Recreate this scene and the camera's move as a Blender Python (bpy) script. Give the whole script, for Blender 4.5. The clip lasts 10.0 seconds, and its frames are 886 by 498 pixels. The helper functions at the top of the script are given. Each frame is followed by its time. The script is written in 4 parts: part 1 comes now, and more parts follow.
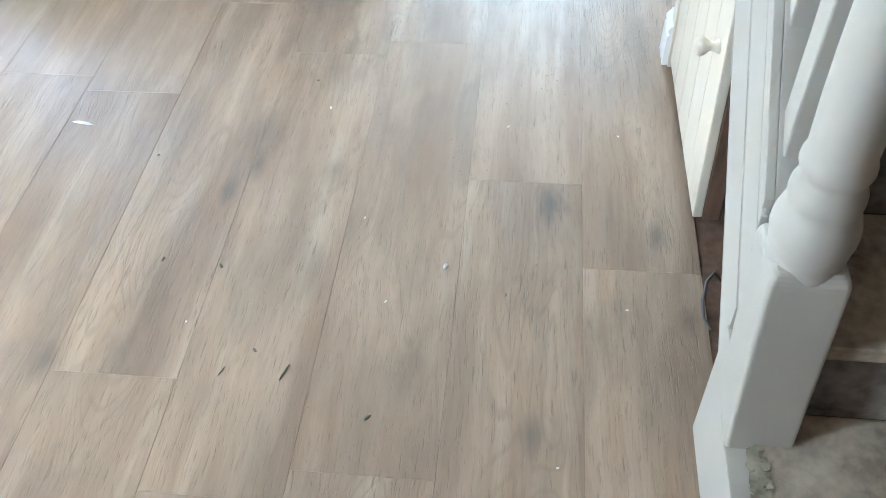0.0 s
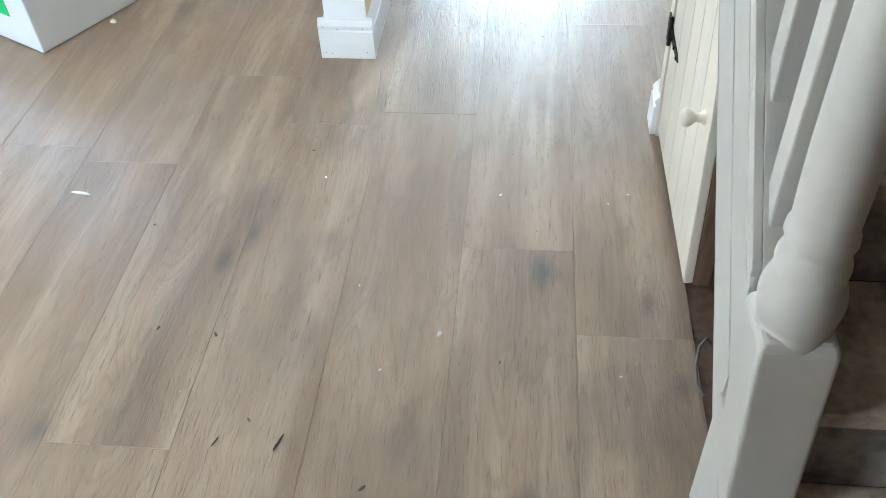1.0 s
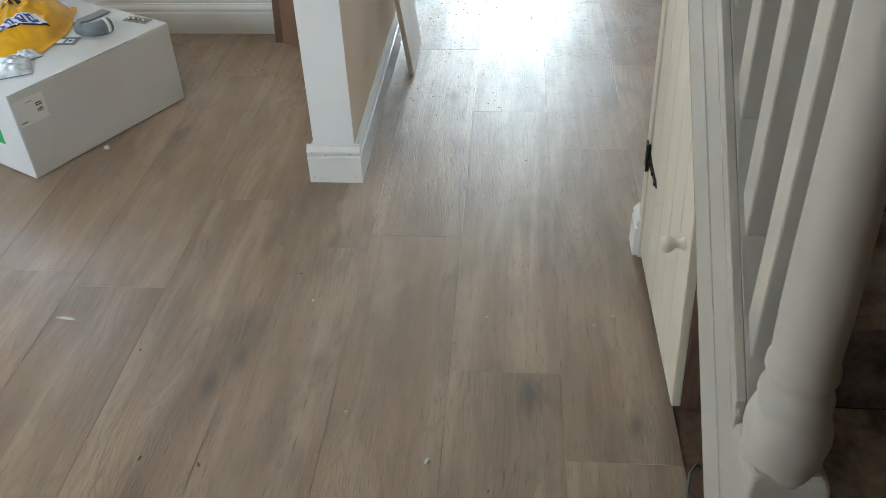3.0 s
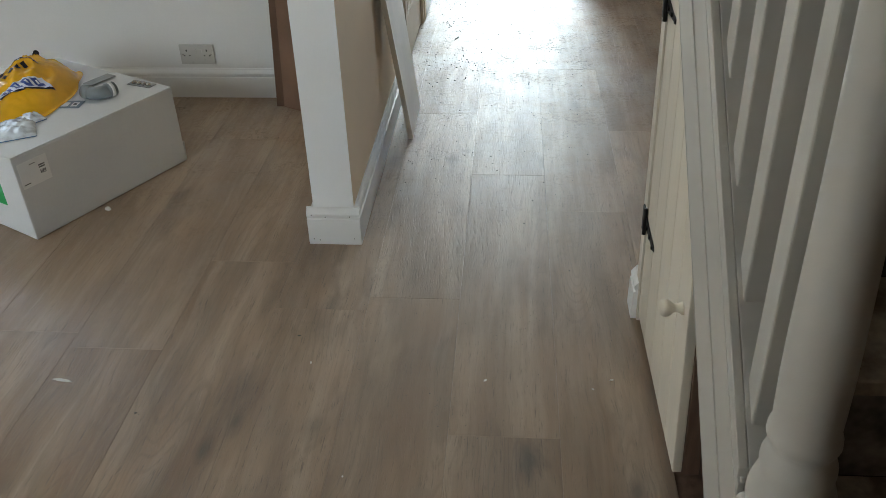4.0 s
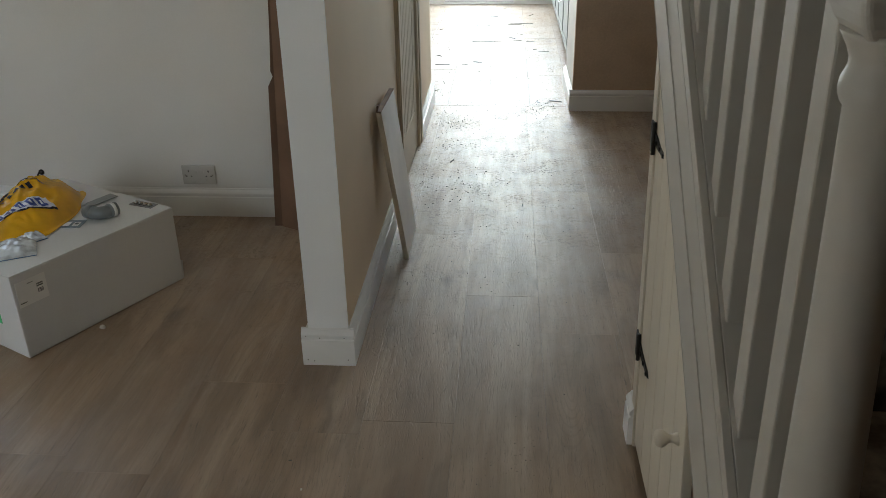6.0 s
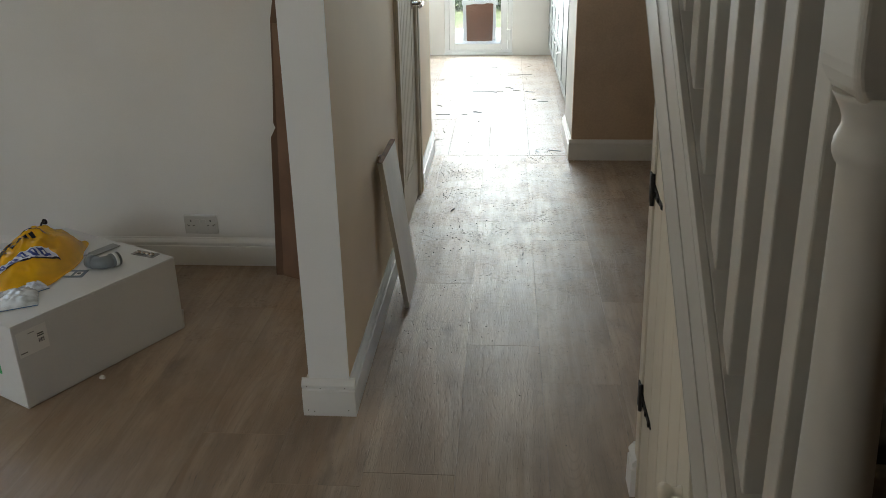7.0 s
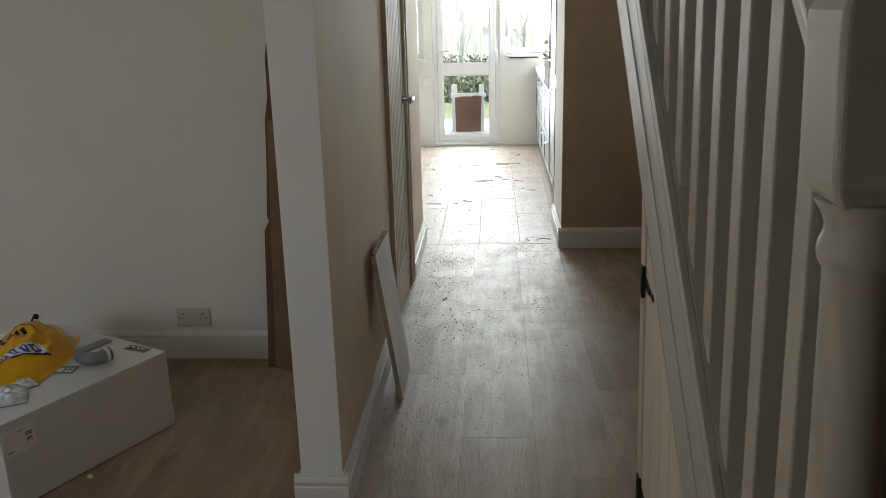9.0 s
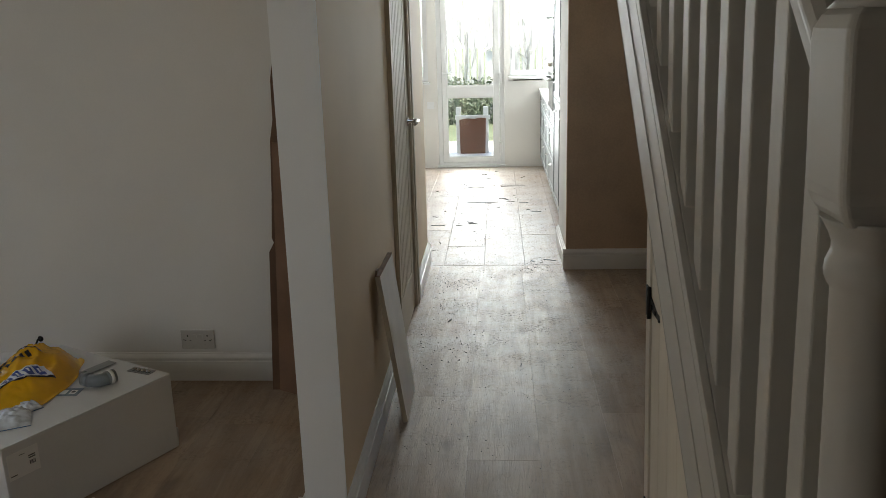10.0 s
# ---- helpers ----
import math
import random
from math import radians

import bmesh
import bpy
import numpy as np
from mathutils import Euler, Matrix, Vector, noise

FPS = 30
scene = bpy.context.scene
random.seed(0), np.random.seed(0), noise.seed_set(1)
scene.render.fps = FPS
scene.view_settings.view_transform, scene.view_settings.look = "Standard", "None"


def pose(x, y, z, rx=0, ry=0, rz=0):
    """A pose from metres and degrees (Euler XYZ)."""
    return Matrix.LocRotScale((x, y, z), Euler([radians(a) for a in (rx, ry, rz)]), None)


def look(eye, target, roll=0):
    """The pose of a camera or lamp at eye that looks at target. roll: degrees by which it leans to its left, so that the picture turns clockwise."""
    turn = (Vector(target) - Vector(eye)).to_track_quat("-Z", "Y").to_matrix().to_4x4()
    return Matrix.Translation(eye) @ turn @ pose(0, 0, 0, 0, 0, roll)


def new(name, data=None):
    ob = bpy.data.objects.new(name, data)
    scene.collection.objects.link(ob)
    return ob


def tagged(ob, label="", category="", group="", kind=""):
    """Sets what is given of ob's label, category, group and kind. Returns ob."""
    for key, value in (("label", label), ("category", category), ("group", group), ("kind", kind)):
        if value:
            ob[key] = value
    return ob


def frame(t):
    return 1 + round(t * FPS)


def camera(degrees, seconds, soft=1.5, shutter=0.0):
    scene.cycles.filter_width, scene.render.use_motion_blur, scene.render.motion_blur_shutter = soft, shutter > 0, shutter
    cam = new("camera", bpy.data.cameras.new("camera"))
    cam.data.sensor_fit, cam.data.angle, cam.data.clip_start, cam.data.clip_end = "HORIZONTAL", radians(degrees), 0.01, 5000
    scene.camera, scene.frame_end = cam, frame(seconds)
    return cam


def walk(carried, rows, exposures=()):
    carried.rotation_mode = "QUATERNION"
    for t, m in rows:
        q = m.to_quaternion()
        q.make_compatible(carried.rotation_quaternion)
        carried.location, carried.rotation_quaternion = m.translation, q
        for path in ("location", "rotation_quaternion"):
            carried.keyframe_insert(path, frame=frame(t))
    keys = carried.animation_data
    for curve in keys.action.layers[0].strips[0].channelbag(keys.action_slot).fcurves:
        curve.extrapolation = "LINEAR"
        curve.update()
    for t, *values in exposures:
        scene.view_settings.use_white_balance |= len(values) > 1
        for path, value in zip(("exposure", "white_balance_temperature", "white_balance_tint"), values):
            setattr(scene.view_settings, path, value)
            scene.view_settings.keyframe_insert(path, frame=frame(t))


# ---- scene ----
cam = camera(56.0, 10.0, 0.65)
PATH = [
    (0, (0.142, -0.119, 1.338), (-0.041, 1.173, -0.177), -3.1),
    (0.5, (0.143, -0.121, 1.350), (-0.034, 1.236, -0.108), -3.0),
    (1, (0.142, -0.124, 1.356), (-0.032, 1.281, -0.056), -2.7),
    (1.5, (0.144, -0.118, 1.365), (-0.022, 1.330, -0.005), -2.5),
    (2, (0.148, -0.115, 1.373), (-0.016, 1.382, 0.057), -2.5),
    (3.5, (0.143, -0.113, 1.393), (-0.006, 1.510, 0.234), -1.9),
    (4, (0.142, -0.115, 1.397), (-0.007, 1.550, 0.299), -1.7),
    (4.5, (0.145, -0.114, 1.407), (0.005, 1.582, 0.356), -1.5),
    (5, (0.143, -0.114, 1.414), (0.005, 1.622, 0.431), -1.1),
    (5.5, (0.144, -0.114, 1.423), (0.004, 1.655, 0.501), -1.0),
    (7, (0.142, -0.120, 1.443), (-0.002, 1.724, 0.681), -1.0),
    (7.5, (0.141, -0.122, 1.449), (0.002, 1.739, 0.730), -1.2),
    (8, (0.137, -0.126, 1.457), (0.006, 1.755, 0.791), -1.3),
    (8.5, (0.138, -0.131, 1.463), (0.009, 1.765, 0.839), -1.2),
    (9, (0.137, -0.130, 1.467), (0.014, 1.784, 0.898), -1.4),
    (9.5, (0.138, -0.124, 1.465), (0.007, 1.798, 0.928), -1.6),
    (10, (0.137, -0.127, 1.464), (0.003, 1.800, 0.946), -1.6),
]
EXPOSURES = [(0, 4.92, 5520, 0), (1, 4.58, 5750, 0), (2, 4.12, 6080, 1), (3.5, 3.36, 6470, 2), (4.5, 2.78, 6720, 3), (5.5, 2.42, 6900, 4), (7, 2.21, 7200, 5), (8, 2.08, 7280, 6), (10, 1.74, 7430, 8)]
walk(cam, [(t, look(eye, target, roll)) for t, eye, target, roll in PATH], EXPOSURES)

# ---- light: daylight from the garden behind the kitchen and from the front window, plus an added side fill ----
world = bpy.data.worlds.new("sky")
scene.world = world
world.use_nodes = True
wn = world.node_tree.nodes
sky = wn.new("ShaderNodeTexSky")
sky.sky_type, sky.sun_disc = "NISHITA", False
sky.sun_elevation, sky.sun_rotation = radians(68), radians(190)
world.node_tree.links.new(sky.outputs[0], wn["Background"].inputs[0])
wn["Background"].inputs[1].default_value = 0.15
sun = new("sun", bpy.data.lights.new("sun", "SUN"))
sun.data.energy, sun.data.angle, sun.data.color = 4.0, radians(10), (1.0, 0.97, 0.93)
sun.matrix_world = look((0, 0, 10), (0.03, 0.36, 9.07))


def window_light(name, eye, target, w, h, watts, color):
    lamp = new(name, bpy.data.lights.new(name, "AREA"))
    lamp.data.shape, lamp.data.size, lamp.data.size_y = "RECTANGLE", w, h
    lamp.data.energy, lamp.data.color = watts, color
    lamp.matrix_world = look(eye, target)
    return lamp


window_light("daylight_kitchen_door", (-0.14, 8.60, 1.05), (-0.14, 0, 0.9), 0.46, 1.80, 12.5, (0.76, 0.87, 1.0))
window_light("daylight_kitchen_window", (0.72, 8.58, 1.5), (0.45, 0, 0.9), 0.80, 0.95, 21.0, (0.76, 0.87, 1.0))
window_light("daylight_front_window", (-2.2, -0.59, 1.45), (-1.95, 4, 0.8), 0.85, 1.2, 2.7, (0.84, 0.92, 1.0))
window_light("daylight_kitchen_left_window", (-1.05, 8.58, 1.5), (-0.2, 0, 0.9), 0.85, 0.95, 3.5, (0.76, 0.87, 1.0))
window_light("daylight_rear_window", (-2.33, 3.16, 1.50), (-2.33, 0, 1.2), 0.6, 1.1, 0.42, (0.86, 0.93, 1.0))
# weak fill lamp added out of view to brighten the hall and pier
window_light("fill_light_side", (1.32, 3.55, 1.45), (-0.3, 3.75, 1.2), 1.0, 0.9, 0.22, (1.0, 0.96, 0.90))

# ---- mesh helpers ----


def bm_box(bm, x0, x1, y0, y1, z0, z1):
    v = [bm.verts.new((x, y, z)) for x in (x0, x1) for y in (y0, y1) for z in (z0, z1)]
    for f in ((0, 1, 3, 2), (4, 6, 7, 5), (0, 4, 5, 1), (2, 3, 7, 6), (0, 2, 6, 4), (1, 5, 7, 3)):
        bm.faces.new([v[i] for i in f])
    return v


def solid_box(x0, x1, y0, y1, z0, z1, bevel=0.0, segments=2):
    bm = bmesh.new()
    bm_box(bm, x0, x1, y0, y1, z0, z1)
    if bevel:
        bmesh.ops.bevel(bm, geom=bm.edges[:], offset=bevel, segments=segments, affect="EDGES", profile=0.6)
    return bm


def prism(outline, along, a0, a1, bevel=0.0):
    """A flat outline of (u, v) drawn out along an axis: x takes (y, z), y takes (x, z), z takes (x, y)."""
    bm = bmesh.new()
    put = {"x": lambda u, v, a: (a, u, v), "y": lambda u, v, a: (u, a, v), "z": lambda u, v, a: (u, v, a)}[along]
    ends = [[bm.verts.new(put(u, v, a)) for u, v in outline] for a in (a0, a1)]
    n = len(outline)
    for i in range(n):
        bm.faces.new((ends[0][i], ends[0][(i + 1) % n], ends[1][(i + 1) % n], ends[1][i]))
    bm.faces.new(ends[0][::-1])
    bm.faces.new(ends[1])
    bmesh.ops.recalc_face_normals(bm, faces=bm.faces)
    if bevel:
        bmesh.ops.bevel(bm, geom=bm.edges[:], offset=bevel, segments=2, affect="EDGES", profile=0.6)
    return bm


def turned(profile, n=40):
    """A turned body from (radius, height) steps round the z axis."""
    bm = bmesh.new()
    rings = [[bm.verts.new((r * math.cos(2 * math.pi * i / n), r * math.sin(2 * math.pi * i / n), z)) for i in range(n)] for r, z in profile]
    for a, b in zip(rings, rings[1:]):
        for i in range(n):
            bm.faces.new((a[i], a[(i + 1) % n], b[(i + 1) % n], b[i]))
    bm.faces.new(rings[0][::-1])
    bm.faces.new(rings[-1])
    for f in bm.faces:
        f.smooth = len(f.verts) == 4
    return bm


def tube(points, r, n=10):
    """A round tube through points."""
    bm = bmesh.new()
    pts = [Vector(p) for p in points]
    rings = []
    for i, p in enumerate(pts):
        d = (pts[min(i + 1, len(pts) - 1)] - pts[max(i - 1, 0)]).normalized()
        side = d.cross(Vector((0.31, 0.22, 0.92))).normalized()
        up = side.cross(d)
        rr = r[i] if isinstance(r, (list, tuple)) else r
        rings.append([bm.verts.new(p + rr * (math.cos(2 * math.pi * k / n) * side + math.sin(2 * math.pi * k / n) * up)) for k in range(n)])
    for a, b in zip(rings, rings[1:]):
        for i in range(n):
            bm.faces.new((a[i], a[(i + 1) % n], b[(i + 1) % n], b[i]))
    bm.faces.new(rings[0][::-1])
    bm.faces.new(rings[-1])
    bmesh.ops.recalc_face_normals(bm, faces=bm.faces)
    for f in bm.faces:
        f.smooth = True
    return bm


def moved(bm, m):
    bmesh.ops.transform(bm, matrix=m, verts=bm.verts)
    return bm


def leaned(bm, amount, pivot):
    """The old staircase leans a little towards the hall."""
    for v in bm.verts:
        v.co.x -= amount * (v.co.z - pivot)
    return bm


def join(*bms):
    out = bmesh.new()
    for b in bms:
        me = bpy.data.meshes.new("joining")
        b.to_mesh(me)
        b.free()
        out.from_mesh(me)
        bpy.data.meshes.remove(me)
    return out


def part(name, bm, material, parent=None, label=""):
    me = bpy.data.meshes.new(name)
    bm.to_mesh(me)
    bm.free()
    me.materials.append(material)
    ob = new(name, me)
    if parent:
        ob.parent = parent
    return tagged(ob, label)


def thing(name, label, category, group="", kind="", at=None):
    ob = new(name)
    ob.empty_display_size = 0.1
    if at is not None:
        ob.matrix_world = at
    return tagged(ob, label, category, group, kind)


# ---- materials ----


def material(name, color, rough=0.5, metal=0.0, vary=0.08, scale=6.0, bump=0.1, fine=60.0, stretch=(1, 1, 1), stain=None, stain_amount=0.0, coat=0.0):
    """A plain surface: base colour with broad and fine variation, uneven gloss and a little relief."""
    m = bpy.data.materials.new(name)
    m.use_nodes = True
    n, l = m.node_tree.nodes, m.node_tree.links
    b = n["Principled BSDF"]
    co, mp = n.new("ShaderNodeTexCoord"), n.new("ShaderNodeMapping")
    mp.inputs["Scale"].default_value = stretch
    l.new(co.outputs["Object"], mp.inputs[0])
    big, small = n.new("ShaderNodeTexNoise"), n.new("ShaderNodeTexNoise")
    for t, s, d in ((big, scale, 4), (small, fine, 3)):
        t.inputs["Scale"].default_value, t.inputs["Detail"].default_value = s, d
        l.new(mp.outputs[0], t.inputs[0])
    mix = n.new("ShaderNodeMix")
    mix.data_type, mix.blend_type = "RGBA", "MIX"
    dark = stain if stain else tuple(c * (1 - 2.2 * vary) for c in color)
    light = tuple(min(1, c * (1 + 0.6 * vary)) for c in color)
    mix.inputs["A"].default_value, mix.inputs["B"].default_value = (*dark, 1), (*light, 1)
    ramp = n.new("ShaderNodeMapRange")
    ramp.inputs[1].default_value, ramp.inputs[2].default_value = (0.25, 0.62) if not stain else (0.5 - 0.25 + stain_amount * 0.3, 0.62 + stain_amount * 0.2)
    add = n.new("ShaderNodeMath")
    add.operation = "MULTIPLY_ADD"
    add.inputs[1].default_value = 0.3
    l.new(small.outputs[0], add.inputs[0])
    sub = n.new("ShaderNodeMath")
    sub.operation = "MULTIPLY_ADD"
    sub.inputs[1].default_value, sub.inputs[2].default_value = 1.0, -0.15
    l.new(big.outputs[0], sub.inputs[0])
    l.new(sub.outputs[0], add.inputs[2])
    l.new(add.outputs[0], ramp.inputs[0])
    l.new(ramp.outputs[0], mix.inputs["Factor"])
    l.new(mix.outputs["Result"], b.inputs["Base Color"])
    rr = n.new("ShaderNodeMapRange")
    rr.inputs[3].default_value, rr.inputs[4].default_value = max(0.02, rough * 0.8), min(1, rough * 1.15)
    l.new(small.outputs[0], rr.inputs[0])
    l.new(rr.outputs[0], b.inputs["Roughness"])
    b.inputs["Metallic"].default_value = metal
    b.inputs["Coat Weight"].default_value = coat
    bp = n.new("ShaderNodeBump")
    bp.inputs["Strength"].default_value, bp.inputs["Distance"].default_value = bump, 0.004
    l.new(add.outputs[0], bp.inputs["Height"])
    l.new(bp.outputs[0], b.inputs["Normal"])
    return m


KNOTS = ((0.209, 1.162, 0.075, 0.75), (0.17, 1.10, 0.20, 0.35), (0.179, 0.60, 0.045, 0.6), (-0.762, 0.683, 0.05, 0.6), (-0.28, 0.94, 0.09, 0.4), (0.43, 1.09, 0.04, 0.55), (0.475, 0.87, 0.045, 0.55), (-0.53, 1.16, 0.05, 0.55), (-0.06, 0.70, 0.11, 0.35), (-0.29, 1.24, 0.06, 0.5), (-0.49, 1.36, 0.10, 0.4), (-0.98, 2.30, 0.07, 0.6), (-0.35, 1.62, 0.12, 0.4))


def oak_floor(name):
    """Greyed oak-look boards: long grain, growth rings, dark knots, a tone of its own for each board, dust and scuffs where people walk."""
    m = bpy.data.materials.new(name)
    m.use_nodes = True
    n, l = m.node_tree.nodes, m.node_tree.links
    b = n["Principled BSDF"]
    co, info = n.new("ShaderNodeTexCoord"), n.new("ShaderNodeObjectInfo")
    shift = n.new("ShaderNodeVectorMath")
    shift.operation = "MULTIPLY_ADD"
    rnd = n.new("ShaderNodeCombineXYZ")
    for i in range(3):
        l.new(info.outputs["Random"], rnd.inputs[i])
    l.new(rnd.outputs[0], shift.inputs[0])
    shift.inputs[1].default_value = (37.0, 53.0, 11.0)
    l.new(co.outputs["Object"], shift.inputs[2])

    # the grain wanders from side to side along each board
    wander = n.new("ShaderNodeTexNoise")
    wander.inputs["Scale"].default_value, wander.inputs["Detail"].default_value = 2.6, 3
    l.new(shift.outputs[0], wander.inputs[0])
    bent = n.new("ShaderNodeVectorMath")
    bent.operation = "MULTIPLY_ADD"
    bent.inputs[1].default_value = (0.040, 0.0, 0.0)
    l.new(wander.outputs[1], bent.inputs[0])
    l.new(shift.outputs[0], bent.inputs[2])

    def mapped(scale):
        mp = n.new("ShaderNodeMapping")
        mp.inputs["Scale"].default_value = scale
        l.new(bent.outputs[0], mp.inputs[0])
        return mp.outputs[0]

    def noise_tex(vec, scale, detail=5, rough=0.55, distort=0.0):
        t = n.new("ShaderNodeTexNoise")
        t.inputs["Scale"].default_value, t.inputs["Detail"].default_value = scale, detail
        t.inputs["Roughness"].default_value, t.inputs["Distortion"].default_value = rough, distort
        l.new(vec, t.inputs[0])
        return t.outputs[0]

    def remap(src, a, c, lo=0.0, hi=1.0):
        r = n.new("ShaderNodeMapRange")
        for i, v in ((1, a), (2, c), (3, lo), (4, hi)):
            r.inputs[i].default_value = v
        l.new(src, r.inputs[0])
        return r.outputs[0]

    def mixed(fac, a, c, blend="MIX"):
        x = n.new("ShaderNodeMix")
        x.data_type, x.blend_type = "RGBA", blend
        for key, v in (("Factor", fac), ("A", a), ("B", c)):
            if isinstance(v, (tuple, float, int)):
                x.inputs[key].default_value = v
            else:
                l.new(v, x.inputs[key])
        return x.outputs["Result"]

    def wavy(src, times_, a, c, lo, hi):
        """Growth rings: the level lines of a slow noise."""
        x, y = n.new("ShaderNodeMath"), n.new("ShaderNodeMath")
        x.operation, y.operation = "MULTIPLY", "SINE"
        x.inputs[1].default_value = times_
        l.new(src, x.inputs[0])
        l.new(x.outputs[0], y.inputs[0])
        return remap(y.outputs[0], a, c, lo, hi)

    grain = noise_tex(mapped((24, 1.0, 1)), 3.0, 6, 0.62, 0.5)
    fine = noise_tex(mapped((110, 4.0, 1)), 3.0, 4, 0.65)
    broad = noise_tex(mapped((4.2, 0.65, 1)), 1.5, 4, 0.55, 0.3)
    cloud = noise_tex(mapped((7.0, 1.3, 1)), 1.3, 4, 0.6, 0.3)
    figure = noise_tex(mapped((5.0, 0.75, 1)), 1.15, 2, 0.4, 0.35)
    rings = wavy(figure, 170.0, 0.45, 1.0, 0.0, 1.0)
    where = remap(noise_tex(mapped((2.6, 0.9, 1)), 1.3, 2, 0.5), 0.49, 0.60)

    def times(a, d):
        x = n.new("ShaderNodeMath")
        x.operation = "MULTIPLY"
        l.new(a, x.inputs[0])
        l.new(d, x.inputs[1])
        return x.outputs[0]

    rings = times(rings, where)
    vor = n.new("ShaderNodeTexVoronoi")
    vor.inputs["Scale"].default_value = 1.9
    l.new(mapped((2.4, 1.0, 0.0)), vor.inputs[0])
    knot = remap(vor.outputs["Distance"], 0.01, 0.13, 1, 0)
    streak = noise_tex(mapped((9.0, 0.45, 1)), 1.6, 4, 0.6, 0.3)
    smudge = noise_tex(mapped((5.5, 1.6, 1)), 1.7, 5, 0.6, 0.4)
    c = mixed(remap(broad, 0.36, 0.62), (0.270, 0.176, 0.113, 1), (0.440, 0.312, 0.213, 1))
    c = mixed(remap(streak, 0.45, 0.68, 0, 0.56), c, (0.56, 0.435, 0.32, 1))
    c = mixed(remap(cloud, 0.48, 0.72, 0, 0.60), c, (0.17, 0.122, 0.086, 1))
    c = mixed(times(remap(grain, 0.44, 0.72, 0, 0.42), remap(cloud, 0.3, 0.6, 0.3, 1.0)), c, (0.26, 0.195, 0.14, 1))
    c = mixed(remap(rings, 0, 1, 0, 0.27), c, (0.18, 0.135, 0.10, 1))
    c = mixed(remap(fine, 0.54, 0.74, 0, 0.36), c, (0.24, 0.185, 0.14, 1))
    dash = noise_tex(mapped((85, 5.5, 1)), 3.0, 4, 0.7)
    c = mixed(times(remap(dash, 0.56, 0.65, 0, 0.82), remap(grain, 0.35, 0.6, 0.25, 1.0)), c, (0.17, 0.125, 0.09, 1))
    c = mixed(remap(smudge, 0.53, 0.73, 0, 0.52), c, (0.135, 0.098, 0.072, 1))
    c = mixed(remap(knot, 0, 1, 0, 0.80), c, (0.11, 0.088, 0.072, 1))
    c = mixed(remap(info.outputs["Random"], 0, 1, 0.0, 0.34), c, (0.27, 0.187, 0.123, 1))
    # the large dark knots of the boards in front of the stairs: centre, length along the grain
    spot_pos = n.new("ShaderNodeNewGeometry")
    for kx, ky, size, amount in KNOTS:
        off, sq = n.new("ShaderNodeVectorMath"), n.new("ShaderNodeVectorMath")
        off.operation, sq.operation = "SUBTRACT", "MULTIPLY"
        off.inputs[1].default_value = (kx, ky, 0)
        sq.inputs[1].default_value = (1.9 / size, 1.0 / size, 0)
        l.new(spot_pos.outputs["Position"], off.inputs[0])
        l.new(off.outputs[0], sq.inputs[0])
        dist, rough_edge = n.new("ShaderNodeVectorMath"), n.new("ShaderNodeMath")
        dist.operation, rough_edge.operation = "LENGTH", "ADD"
        l.new(sq.outputs[0], dist.inputs[0])
        l.new(dist.outputs["Value"], rough_edge.inputs[0])
        l.new(remap(smudge, 0.3, 0.7, 0.45, -0.45), rough_edge.inputs[1])
        c = mixed(remap(rough_edge.outputs[0], 0.1, 1.1, amount, 0.0), c, (0.085, 0.070, 0.060, 1))
    # trodden dust and dirt, thicker along the hall towards the kitchen
    geo, sep = n.new("ShaderNodeNewGeometry"), n.new("ShaderNodeSeparateXYZ")
    l.new(geo.outputs["Position"], sep.inputs[0])
    trod = remap(sep.outputs["Y"], 1.6, 3.6, 0.12, 1.0)
    dust = noise_tex(geo.outputs["Position"], 2.6, 6, 0.65)
    speck = noise_tex(geo.outputs["Position"], 60.0, 4, 0.7)
    blot = noise_tex(geo.outputs["Position"], 7.0, 7, 0.7, 0.5)

    c = mixed(times(remap(dust, 0.40, 0.7, 0, 0.45), trod), c, (0.50, 0.46, 0.42, 1))
    c = mixed(times(remap(dust, 0.25, 0.6, 0.25, 0.7), remap(sep.outputs["Y"], 4.88, 4.94)), c, (0.32, 0.28, 0.25, 1))
    c = mixed(times(times(remap(speck, 0.50, 0.62, 0, 0.8), remap(blot, 0.50, 0.62)), trod), c, (0.15, 0.12, 0.10, 1))
    l.new(c, b.inputs["Base Color"])
    dirt = times(times(remap(speck, 0.40, 0.60), remap(blot, 0.40, 0.60, 0.3, 1.0)), trod)
    b.inputs["Specular IOR Level"].default_value = 0.55
    r1 = remap(grain, 0.3, 0.7, 0.29, 0.42)
    ra = n.new("ShaderNodeMath")
    ra.operation = "ADD"
    l.new(r1, ra.inputs[0])
    l.new(remap(dirt, 0.0, 1.0, 0.0, 0.34), ra.inputs[1])
    l.new(ra.outputs[0], b.inputs["Roughness"])
    h = n.new("ShaderNodeMath")
    h.operation = "MULTIPLY_ADD"
    h.inputs[1].default_value = 0.3
    l.new(fine, h.inputs[0])
    l.new(grain, h.inputs[2])
    h2 = n.new("ShaderNodeMath")
    h2.operation = "MULTIPLY_ADD"
    h2.inputs[1].default_value = -0.16
    l.new(rings, h2.inputs[0])
    l.new(h.outputs[0], h2.inputs[2])
    h3 = n.new("ShaderNodeMath")
    h3.operation = "MULTIPLY_ADD"
    h3.inputs[1].default_value = 0.5
    l.new(dirt, h3.inputs[0])
    l.new(h2.outputs[0], h3.inputs[2])
    h4 = n.new("ShaderNodeMath")
    h4.operation = "MULTIPLY_ADD"
    h4.inputs[1].default_value = -0.6
